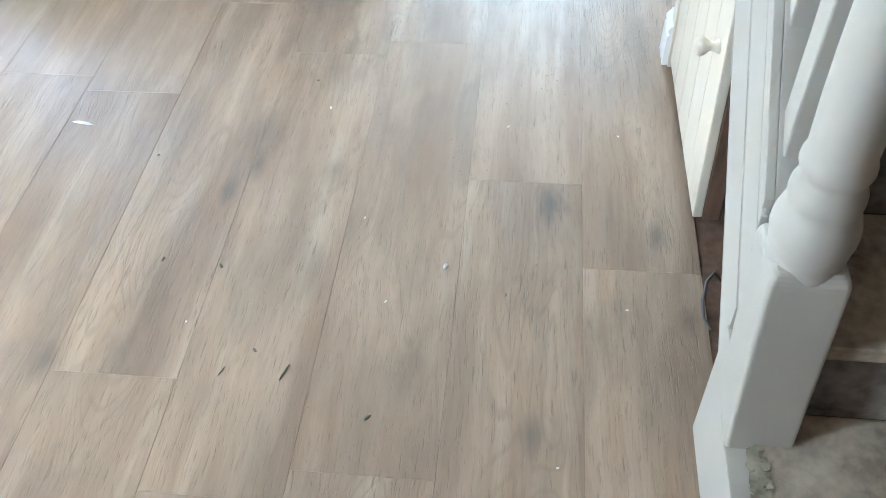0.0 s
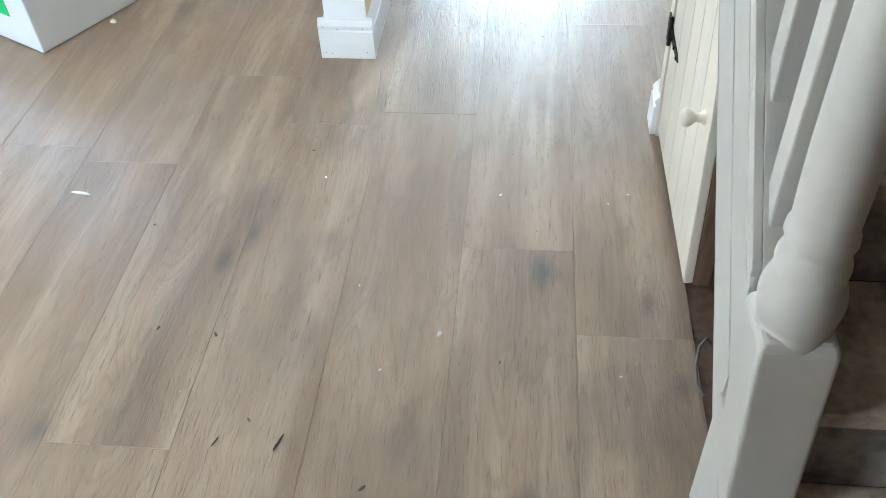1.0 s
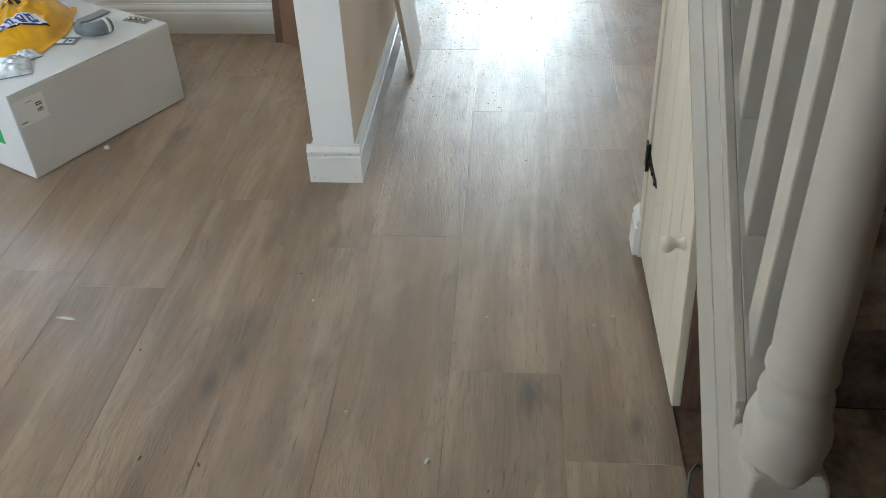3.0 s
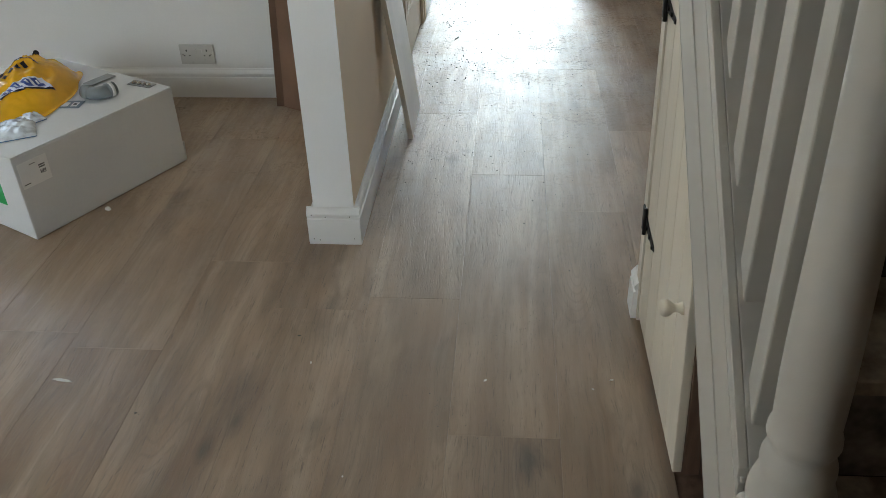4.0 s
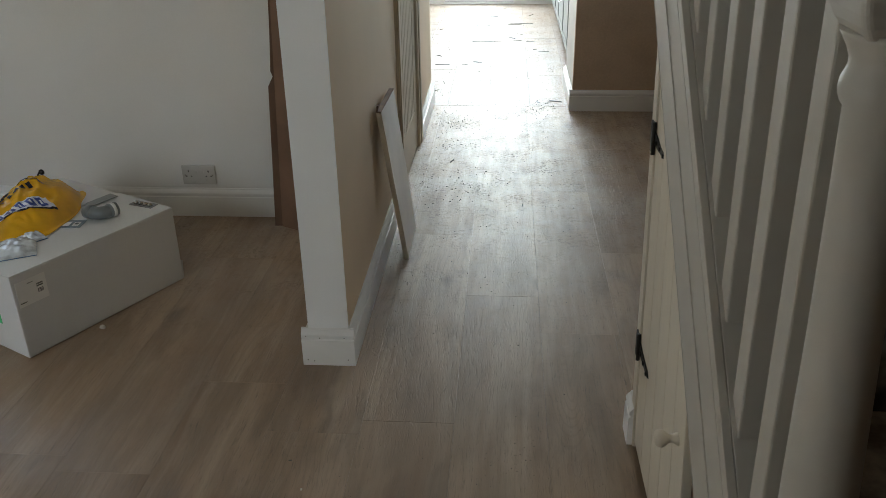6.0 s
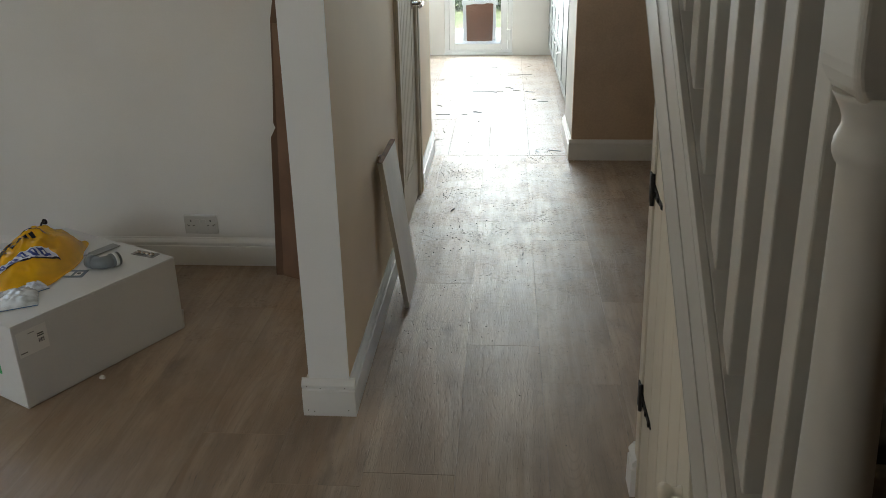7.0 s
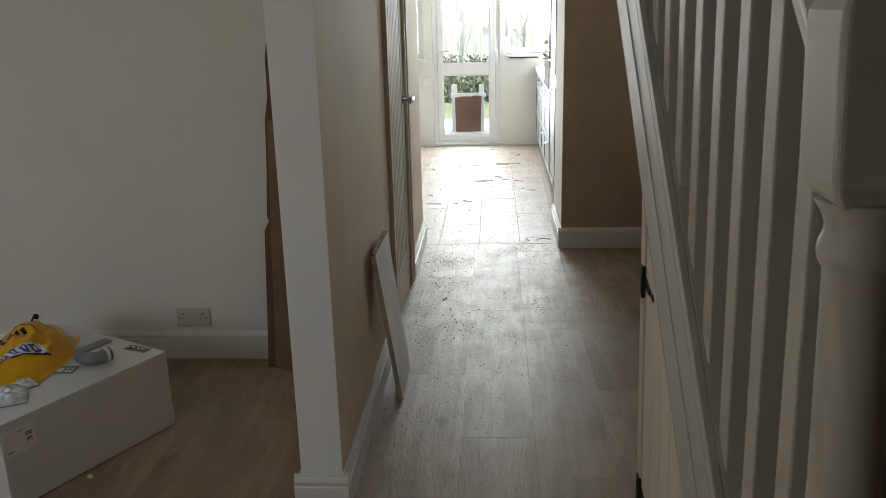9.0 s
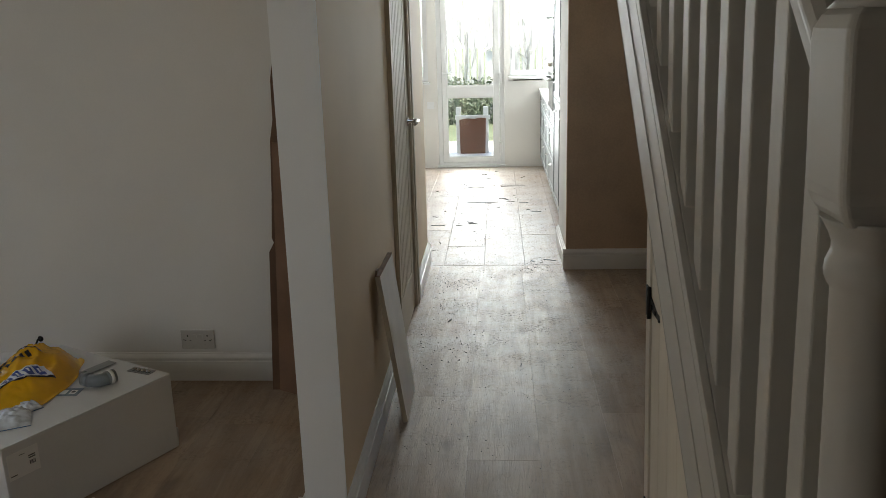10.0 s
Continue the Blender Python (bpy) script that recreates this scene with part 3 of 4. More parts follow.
garden_door = thing("door_garden", "white plastic half-glazed garden door, closed", "door", kind="structure")
part("frame", pane_frame(-0.488, 0.208, 0.002, 2.058, 0.045, 8.70, 8.77), M_UPVC, garden_door)
leaf = part("leaf", join(solid_box(-0.440, -0.392, 8.69, 8.75, 0.05, 2.01, 0.006), solid_box(0.100, 0.160, 8.69, 8.75, 0.05, 2.01, 0.006), solid_box(-0.392, 0.100, 8.69, 8.75, 0.05, 0.10, 0.004), solid_box(-0.392, 0.100, 8.69, 8.75, 0.735, 0.845, 0.006), solid_box(-0.392, 0.100, 8.69, 8.75, 1.93, 2.01, 0.004)), M_UPVC, garden_door)
for z0, z1 in ((0.10, 0.735), (0.845, 1.93)):
    p = part("pane", solid_box(-0.392, 0.100, 8.715, 8.721, z0, z1), M_GLASS, leaf)
    p.visible_shadow = False
    part("glazing_bead", pane_frame(-0.392, 0.100, z0, z1, 0.012, 8.697, 8.7145), M_UPVC, leaf)
part("handle", join(solid_box(-0.436, -0.410, 8.680, 8.690, 0.84, 1.05, 0.003), tube([(-0.422, 8.68, 0.985), (-0.422, 8.64, 0.985), (-0.384, 8.635, 0.985), (-0.314, 8.635, 0.982)], 0.009)), M_UPVC, leaf)
for z in (0.20, 0.92, 1.75):
    part("hinge", solid_box(0.150, 0.186, 8.665, 8.70, z - 0.055, z + 0.055, 0.006), M_UPVC, garden_door)
part("threshold", solid_box(-0.50, 0.22, 8.655, 8.70, 0.0005, 0.022, 0.003), M_UPVC, garden_door)


def kitchen_window(name, label, x0, x1, z0):
    w = thing(name, label, "window", kind="structure")
    part("frame", pane_frame(x0, x1, z0, 2.058, 0.05, 8.72, 8.79), M_UPVC, w)
    pane = part("pane", solid_box(x0 + 0.05, x1 - 0.05, 8.75, 8.756, z0 + 0.05, 2.008), M_GLASS, w)
    pane.visible_shadow = False
    part("sill", solid_box(x0 - 0.02, x1 + 0.02, 8.60, 8.72, z0 - 0.032, z0 - 0.004, 0.004), M_UPVC, w)
    part("handle", solid_box(x0 + 0.015, x0 + 0.035, 8.69, 8.72, z0 + 0.16, z0 + 0.28, 0.004), M_UPVC, w)


kitchen_window("window_kitchen", "white plastic kitchen window over the units", 0.272, 1.148, 0.945)
kitchen_window("window_kitchen_left", "white plastic kitchen window beside the garden door", -1.498, -0.582, 0.905)
front_window = thing("window_front", "white plastic window of the front room", "window", kind="structure")
part("frame", pane_frame(-2.678, -1.722, 0.802, 2.098, 0.05, -0.71, -0.65), M_UPVC, front_window)
p = part("pane", solid_box(-2.628, -1.772, -0.68, -0.674, 0.852, 2.048), M_GLASS, front_window)
p.visible_shadow = False
rear_window = thing("window_rear", "white plastic window in the room's back wall", "window", kind="structure")
part("frame", pane_frame(-2.658, -2.002, 0.922, 2.078, 0.045, 3.20, 3.26), M_UPVC, rear_window)
p = part("pane", solid_box(-2.613, -2.047, 3.228, 3.234, 0.967, 2.033), M_GLASS, rear_window)
p.visible_shadow = False
# unseen frame and pane, added only to house the side fill lamp
fill_window = thing("fill_window_side", "unseen window added in the side wall to go with the fill lamp", "window", kind="structure")
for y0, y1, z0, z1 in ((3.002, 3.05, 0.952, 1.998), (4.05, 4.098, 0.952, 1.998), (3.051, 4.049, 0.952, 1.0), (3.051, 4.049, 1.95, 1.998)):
    part("frame", solid_box(1.39, 1.44, y0, y1, z0, z1), M_UPVC, fill_window)
p = part("pane", solid_box(1.412, 1.418, 3.051, 4.049, 1.001, 1.949), M_GLASS, fill_window)
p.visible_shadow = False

# ---- garden ----
M_PATIO = material("pale_patio", (0.62, 0.60, 0.57), 0.85, vary=0.08, scale=3)
M_GRASS = material("lawn", (0.11, 0.14, 0.08), 0.9, vary=0.2, scale=4)
# fence and twig colours are paled, the fence bluish too, to imitate glare haze
M_FENCE = material("hazed_fence", (0.50, 0.52, 0.53), 0.85, vary=0.25, scale=4, stretch=(6, 6, 0.6))
M_LEAF = material("hedge_leaf", (0.085, 0.115, 0.075), 0.6, vary=0.2, scale=5)
M_TWIG = material("bare_twig", (0.50, 0.50, 0.49), 0.8, vary=0.2, scale=5)
M_SHED = material("grey_shed_boards", (0.62, 0.64, 0.66), 0.8, vary=0.1, scale=4)
M_WHITEWOOD = material("white_painted_wood", (0.82, 0.82, 0.80), 0.5, vary=0.04, scale=5)
M_BOARDING = material("brown_board", (0.19, 0.085, 0.05), 0.8, vary=0.1, scale=6)
structure("ground", solid_box(-400, 400, 11.0, 900, -0.4, -0.10), M_GRASS, "green lawn beyond the patio", "lawn")
structure("patio", solid_box(-6, 6, 8.9, 11.0, -0.4, -0.04), M_PATIO, "pale sunlit paving outside the garden door", "patio")
rng = random.Random(5)
# emissive panel added behind the garden; its glow imitates an overexposed sky
M_SKYGLOW = bpy.data.materials.new("sky_glow_panel")
M_SKYGLOW.use_nodes = True
M_SKYGLOW.node_tree.nodes["Principled BSDF"].inputs["Emission Color"].default_value = (0.76, 0.94, 1.0, 1)
M_SKYGLOW.node_tree.nodes["Principled BSDF"].inputs["Emission Strength"].default_value = 0.36
structure("backdrop", solid_box(-40, 40, 60, 60.2, -0.4, 30), M_SKYGLOW, "glowing pale panel standing in for the bright sky beyond the garden", "sky")
fence = thing("garden_fence", "upright-boarded garden fence, sunlit, paled by painted haze", "fence")
for k in range(60):
    x = -3.0 + 0.145 * k
    h = 1.55 + 0.12 * rng.random()
    part("paling", prism([(x, -0.10), (x + 0.118, -0.10), (x + 0.118, h - 0.05), (x + 0.059, h), (x, h - 0.05)], "y", 17.0 + 0.02 * rng.random(), 17.03), M_FENCE, fence)
for z in (0.3, 1.3):
    part("rail", solid_box(-3.0, 5.7, 17.04, 17.09, z, z + 0.08), M_FENCE, fence)


def leafy(count, cx, cy, cz, rx, ry, rz, size, r):
    """A loose mass of small leaves, uneven at its outline."""
    bm = bmesh.new()
    for _ in range(count):
        d = Vector((r.gauss(0, 1), r.gauss(0, 1), r.gauss(0, 1))).normalized() * (r.random() ** 0.4) * (0.85 + 0.3 * r.random())
        p = Vector((cx + d.x * rx, cy + d.y * ry, max(-0.09, cz + d.z * rz)))
        m = Euler((r.random() * 6, r.random() * 6, r.random() * 6)).to_matrix()
        s = size * (0.6 + 0.8 * r.random())
        vs = [bm.verts.new(p + m @ Vector(q)) for q in ((-s, 0, 0), (0, -s * 0.45, s * 0.1), (s, 0, 0), (0, s * 0.45, s * 0.1))]
        bm.faces.new(vs)
    return bm


hedge = thing("hedge", "dark green garden hedge behind the lawn", "hedge")
part("foliage", leafy(5000, -0.6, 13.6, 0.22, 2.4, 0.45, 0.42, 0.045, rng), M_LEAF, hedge)
for k in range(7):
    part("stem", tube([(-2.4 + 0.6 * k, 13.6, -0.1), (-2.4 + 0.6 * k + 0.05, 13.65, 0.35)], [0.03, 0.015], 6), M_TWIG, hedge)


def bare_tree(x, y, h, r):
    tree = thing("tree", "bare winter tree with thin pale twigs", "tree", "bare garden trees")
    part("trunk", tube([(x, y, -0.12), (x + 0.05, y, h * 0.3), (x - 0.06, y, h * 0.6)], [0.032, 0.026, 0.014], 8), M_TWIG, tree)
    twigs = []

    def grow(p, d, ln, thick, depth):
        """A crooked shoot that forks a few times and thins out."""
        pts = [p]
        for _ in range(3):
            d = (d + Vector((r.gauss(0, 0.22), r.gauss(0, 0.22), r.gauss(0.05, 0.15)))).normalized()
            pts.append(pts[-1] + d * ln / 3)
        twigs.append(tube(pts, [thick, thick * 0.8, thick * 0.65, thick * 0.5], 4))
        if depth:
            for _ in range(3):
                side = Vector((r.gauss(0, 0.7), r.gauss(0, 0.7), r.gauss(0.15, 0.4)))
                grow(pts[r.choice((1, 2, 3))], (d + side).normalized(), ln * (0.5 + 0.3 * r.random()), thick * 0.5, depth - 1)

    for _ in range(11):
        a = r.random() * 6.28
        grow(Vector((x, y, h * (0.08 + 0.5 * r.random()))), Vector((math.cos(a) * 0.7, math.sin(a) * 0.5, 0.5 + 0.6 * r.random())).normalized(), h * (0.2 + 0.16 * r.random()), 0.009, 3)
    part("limbs", join(*twigs), M_TWIG, tree)


for x, y, h in ((-1.3, 16.3, 3.6), (0.7, 16.4, 3.8), (2.1, 16.2, 3.4), (-0.5, 16.5, 4.2), (1.4, 16.6, 4.0)):
    bare_tree(x, y, h, rng)
shed = thing("garden_shed", "small grey boarded garden shed with a pitched roof", "shed")
for k in range(8):
    part("cladding", solid_box(-0.05, 0.45, 15.95, 15.98 - 0.008 * (k % 2), 0.02 + 0.12 * k, 0.135 + 0.12 * k), M_SHED, shed)
part("wall", solid_box(-0.03, 0.43, 15.985, 16.1, -0.10, 0.98), M_SHED, shed)
part("roof", prism([(-0.12, 0.96), (0.20, 1.16), (0.52, 0.96), (0.52, 0.99), (0.20, 1.20), (-0.12, 0.99)], "y", 15.85, 16.15), M_WHITEWOOD, shed, "pale pitched shed roof")

stand = thing("garden_chair", "white wooden frame holding a brown board outside the door", "chair")
for x in (-0.302, 0.005):
    part("upright", solid_box(x - 0.028, x + 0.028, 9.30, 9.35, -0.04, 0.575, 0.004), M_WHITEWOOD, stand)
part("crossbar", solid_box(-0.34, 0.05, 9.275, 9.299, 0.435, 0.485, 0.004), M_WHITEWOOD, stand)
part("seat", solid_box(-0.44, 0.14, 9.05, 9.45, 0.02, 0.055, 0.004), M_WHITEWOOD, stand)
part("panel", prism([(-0.285, 0.057), (-0.005, 0.057), (0.005, 0.452), (-0.06, 0.457), (-0.12, 0.445), (-0.20, 0.452), (-0.292, 0.435)], "y", 9.255, 9.272), M_BOARDING, stand, "brown board")

# ---- kitchen ----
M_UNIT = material("sage_grey_cabinet_paint", (0.22, 0.24, 0.235), 0.4, vary=0.03, scale=4, bump=0.02)
M_TOP = material("pale_worktop", (0.75, 0.74, 0.72), 0.3, vary=0.05, scale=20)
M_OVEN = material("dark_oven_glass", (0.10, 0.10, 0.105), 0.15, vary=0.1, scale=4, bump=0.0)
M_STEEL = material("oven_steel", (0.55, 0.55, 0.55), 0.3, 1.0, vary=0.04, scale=10, bump=0.0)
UX = 0.585


def cup_handle(y, z):
    bm = bmesh.new()
    n = 8
    rows = []
    for a in range(n + 1):
        t = math.pi * a / n
        rows.append([bm.verts.new((UX - 0.002 - 0.024 * math.sin(u), y + 0.04 * math.cos(t) * (0.4 + 0.6 * math.cos(u * 0.7)), z + 0.016 * math.cos(u) * (0.5 + 0.5 * math.sin(t)) + 0.004)) for u in (0.0, 0.5, 1.0, 1.57)])
    for a, b in zip(rows, rows[1:]):
        for i in range(3):
            bm.faces.new((a[i], a[i + 1], b[i + 1], b[i]))
    bmesh.ops.solidify(bm, geom=bm.faces[:], thickness=0.003)
    return bm


def shaker(parent, name, y0, y1, z0, z1, handle):
    f = part(name, join(solid_box(UX, UX + 0.019, y0 + 0.002, y1 - 0.002, z0 + 0.002, z1 - 0.002, 0.0015)), M_UNIT, parent)
    w = 0.045 if z1 - z0 > 0.25 else 0.03
    part("rim", join(solid_box(UX - 0.006, UX - 0.0003, y0 + 0.002, y0 + w, z0 + 0.002, z1 - 0.002, 0.001), solid_box(UX - 0.006, UX - 0.0003, y1 - w, y1 - 0.002, z0 + 0.002, z1 - 0.002, 0.001),
                     solid_box(UX - 0.006, UX - 0.0003, y0 + w, y1 - w, z0 + 0.002, z0 + w, 0.001), solid_box(UX - 0.006, UX - 0.0003, y0 + w, y1 - w, z1 - w, z1 - 0.002, 0.001)), M_UNIT, f)
    if handle:
        part("cup_handle", cup_handle((y0 + y1) / 2, handle), M_CHROME, f, "chrome cup handle")


def base_unit(y0, y1):
    u = thing("kitchen_base_unit", "sage grey kitchen base unit with chrome cup handles", "kitchen unit", "kitchen base units")
    part("carcass", solid_box(UX + 0.02, 1.19, y0 + 0.001, y1 - 0.001, 0.09, 0.775), M_UNIT, u)
    part("plinth", solid_box(UX + 0.06, UX + 0.076, y0 + 0.001, y1 - 0.001, 0.0, 0.0895), M_UNIT, u)
    for z0, z1, h in ((0.635, 0.772, 0.70), (0.375, 0.633, 0.56), (0.10, 0.373, 0.30)):
        shaker(u, "drawer", y0, y1, z0, z1, h)


for y0, y1 in ((7.20, 7.68), (7.68, 8.16), (8.16, 8.66)):
    base_unit(y0, y1)
part_top = tagged(part("worktop", solid_box(0.568, 1.195, 7.202, 8.665, 0.777, 0.812, 0.003), M_TOP), "pale stone-look kitchen worktop on the base units", "worktop")
tower = thing("oven_housing", "tall sage grey kitchen unit with a built-in oven", "kitchen unit")
part("carcass", solid_box(UX + 0.02, 1.19, 6.58, 7.199, 0.09, 2.15), M_UNIT, tower)
part("plinth", solid_box(UX + 0.06, UX + 0.076, 6.58, 7.199, 0.0, 0.0895), M_UNIT, tower)
shaker(tower, "drawer", 6.58, 7.199, 0.10, 0.373, 0.30)
shaker(tower, "drawer", 6.58, 7.199, 0.375, 0.633, 0.56)
shaker(tower, "drawer", 6.58, 7.199, 0.635, 0.77, 0.70)
shaker(tower, "door", 6.58, 7.199, 1.60, 2.14, 1.68)
oven = part("oven", solid_box(UX - 0.012, UX + 0.019, 6.60, 7.18, 0.78, 1.08, 0.003), M_OVEN, tower, "dark glass oven door")
part("control_panel", solid_box(UX - 0.014, UX + 0.019, 6.60, 7.18, 1.083, 1.20, 0.003), M_STEEL, tower)
part("upper_oven", solid_box(UX - 0.012, UX + 0.019, 6.60, 7.18, 1.205, 1.59, 0.003), M_OVEN, tower)
for y in (6.72, 6.85, 6.98, 7.10):
    part("control_knob", moved(turned([(0.02, 0), (0.02, 0.012), (0.014, 0.03), (0.012, 0.034)], 16), pose(UX - 0.014, y, 1.14, 0, -90, 0)), M_CHROME, tower)
for z in (1.02, 1.50):
    part("oven_handle", tube([(UX - 0.012, 6.66, z), (UX - 0.045, 6.67, z), (UX - 0.05, 6.89, z), (UX - 0.045, 7.11, z), (UX - 0.012, 7.12, z)], 0.009), M_STEEL, tower)
larder = thing("larder_unit", "tall sage grey kitchen larder unit with two doors", "kitchen unit")
part("carcass", solid_box(UX + 0.02, 1.19, 5.475, 6.578, 0.09, 2.15), M_UNIT, larder)
part("plinth", solid_box(UX + 0.06, UX + 0.076, 5.475, 6.578, 0.0, 0.0895), M_UNIT, larder)
for y0, y1 in ((5.475, 6.026), (6.026, 6.578)):
    shaker(larder, "door", y0, y1, 0.10, 0.90, 0.80)
    shaker(larder, "door", y0, y1, 0.902, 2.14, 1.02)
tagged(part("wall_bracket", solid_box(0.30, 0.60, 8.640, 8.669, 0.896, 0.903, 0.002), M_BLACK), "thin dark strip fixed under the window", "strip")
tagged(part("wall_switch", solid_box(-0.60, -0.525, 8.658, 8.6695, 0.62, 0.695, 0.004), M_UPVC), "white plastic switch plate on the kitchen wall", "switch")

# ---- front room: socket, carton and what lies on it ----
socket = thing("double_socket", "white double wall socket above the skirting board", "socket", at=pose(-1.160, 3.17, 0.188))
plate = part("plate", solid_box(-0.073, 0.073, -0.010, 0, -0.043, 0.043, 0.004), M_SOCKET, socket)
for sx in (-1, 1):
    part("rocker", moved(solid_box(-0.010, 0.010, -0.004, 0.0, -0.009, 0.009, 0.002), pose(sx * 0.013, -0.0102, 0.016, 6, 0, 0)), M_SOCKET, plate)
    for dx, dz, w, h in ((0, 0.017, 0.0025, 0.004), (-0.011, -0.005, 0.0032, 0.002), (0.011, -0.005, 0.0032, 0.002)):
        part("pin_slot", solid_box(sx * 0.043 + dx - w, sx * 0.043 + dx + w, -0.0106, -0.0099, dz - h, dz + h), M_BLACK, plate)
    part("screw", moved(turned([(0.003, 0), (0.003, 0.001)], 10), pose(sx * 0.06, -0.010, 0.0, 90, 0, 0)), M_CHROME, plate)

BOX = pose(-1.336, 2.005, 0, 0, 0, math.degrees(math.atan2(0.559, 0.297)))
BLEN, BWID, BH = 0.633, 0.63, 0.290
M_GREEN = material("green_tape", (0.02, 0.45, 0.12), 0.35, vary=0.03, bump=0.0)
M_PRINT = material("grey_print", (0.10, 0.10, 0.11), 0.6, vary=0.03, bump=0.0)
M_PAPER = material("white_label_paper", (0.85, 0.85, 0.84), 0.5, vary=0.02, bump=0.02)
carton = thing("carton", "large white cardboard carton on the floor with a printed label", "box", at=BOX)
part("body", solid_box(0, BLEN, 0, BWID, 0.003, BH - 0.004, 0.004), M_WHITECARD, carton)
part("lid_flap", solid_box(0.0005, BLEN - 0.0005, 0.0005, 0.292, BH - 0.0038, BH, 0.0015), M_WHITECARD, carton)
part("lid_flap", moved(solid_box(0.0005, BLEN - 0.04, 0, 0.31, 0, 0.004, 0.0015), pose(0, 0.298, BH - 0.003, 1.2, 0, 0)), M_WHITECARD, carton)
part("side_flap", moved(solid_box(0, 0.003, 0.004, 0.16, 0.0, 0.07, 0.001), pose(BLEN + 0.002, 0, 0.004, 0, 4, 0)), M_WHITECARD, carton)
lab = part("label", solid_box(0.012, 0.112, -0.0012, 0.0003, 0.178, 0.262), M_PAPER, carton, "white printed paper label")
for u0, u1, v0, v1 in ((0.078, 0.100, 0.232, 0.236), (0.078, 0.100, 0.225, 0.229), (0.050, 0.070, 0.247, 0.249), (0.016, 0.038, 0.189, 0.192), (0.080, 0.083, 0.205, 0.218), (0.085, 0.0865, 0.205, 0.218), (0.088, 0.0915, 0.205, 0.218), (0.093, 0.0945, 0.205, 0.218), (0.096, 0.0985, 0.205, 0.218)):
    part("print", solid_box(u0, u1, -0.0016, -0.00125, v0, v1), M_PRINT, lab)
part("tape", solid_box(-0.0012, 0.0004, 0.105, 0.20, 0.10, 0.185), M_GREEN, carton, "bright green tape patch")


def on_box(u, v, h=0.0):
    return BOX @ Vector((u, v, BH + 0.0005 + h))


M_BAG = material("yellow_plastic_bag", (0.86, 0.45, 0.012), 0.2, vary=0.08, scale=9, bump=0.35, fine=30)
M_BAGPRINT = material("blue_bag_print", (0.03, 0.07, 0.30), 0.3, vary=0.03, bump=0.1)
M_BAGBLACK = material("black_bag_print", (0.02, 0.018, 0.02), 0.25, vary=0.03, bump=0.1)
M_BAGWHITE = material("white_bag_print", (0.80, 0.82, 0.85), 0.3, vary=0.03, bump=0.1)


def bag_height(u, v):
    """The crumpled bag's height over the carton: a pinched ridge with folds."""
    du, dv = u - 0.345, v - 0.384
    du, dv = 0.80 * du + 0.60 * dv, -0.60 * du + 0.80 * dv
    r = math.hypot(du / 0.24, dv / 0.15)
    ridge = 0.105 * max(0.0, 1 - r) ** 0.75 * (1.0 + 0.35 * math.tanh(9 * du))
    p = Vector((u * 13, v * 13, 0.3))
    fold = 0.030 * (0.45 - abs(noise.noise(p))) + 0.014 * (0.4 - abs(noise.noise(p * 2.3))) + 0.006 * (0.4 - abs(noise.noise(p * 5.0)))
    return max(0.0015, ridge + fold * min(1, 2.5 * max(0, 1 - r)) + 0.003)


def bag_sheet(u0, u1, v0, v1, nu, nv, lift=0.0, inside=False, shear=0.0):
    bm = bmesh.new()
    g = {}
    for i in range(nu + 1):
        for j in range(nv + 1):
            u = u0 + (u1 - u0) * i / nu
            v = v0 + (v1 - v0) * j / nv + shear * (u - u0)
            edge = 1.0 + 0.10 * noise.noise(Vector((u * 9, v * 9, 1.7)))
            r = math.hypot((0.80 * (u - 0.345) + 0.60 * (v - 0.384)) / 0.24, (-0.60 * (u - 0.345) + 0.80 * (v - 0.384)) / 0.15) / edge
            if r < 1.0 or inside:
                p = on_box(u, v, bag_height(u, v) + lift)
                g[i, j] = bm.verts.new(p)
    for i in range(nu):
        for j in range(nv):
            q = [(i, j), (i + 1, j), (i + 1, j + 1), (i, j + 1)]
            if all(k in g for k in q):
                f = bm.faces.new([g[k] for k in q])
                f.smooth = True
    return bm


bag = thing("plastic_bag", "crumpled yellow plastic bag with blue and white print", "bag")
film = bmesh.new()
spokes, rounds = 72, 26
rings_ = []
for i in range(1, rounds + 1):
    ring = []
    for k in range(spokes):
        a = 2 * math.pi * k / spokes
        edge = 1.0 + 0.16 * noise.noise(Vector((2.2 * math.cos(a), 2.2 * math.sin(a), 0.7))) + 0.05 * math.sin(7 * a)
        q = edge * i / rounds
        du, dv = 0.268 * q * math.cos(a), 0.155 * q * math.sin(a)
        u, v = 0.345 + 0.80 * du - 0.60 * dv, 0.384 + 0.60 * du + 0.80 * dv
        ring.append(film.verts.new(on_box(u, v, bag_height(u, v))))
    rings_.append(ring)
top = film.verts.new(on_box(0.345, 0.384, bag_height(0.345, 0.384)))
for k in range(spokes):
    film.faces.new((top, rings_[0][k], rings_[0][(k + 1) % spokes])).smooth = True
    for a, b in zip(rings_, rings_[1:]):
        film.faces.new((a[k], b[k], b[(k + 1) % spokes], a[(k + 1) % spokes])).smooth = True
part("film", film, M_BAG, bag)
part("print_band", bag_sheet(0.15, 0.36, 0.335, 0.388, 34, 12, 0.002, True, -0.35), M_BAGWHITE, bag, "white printed band")
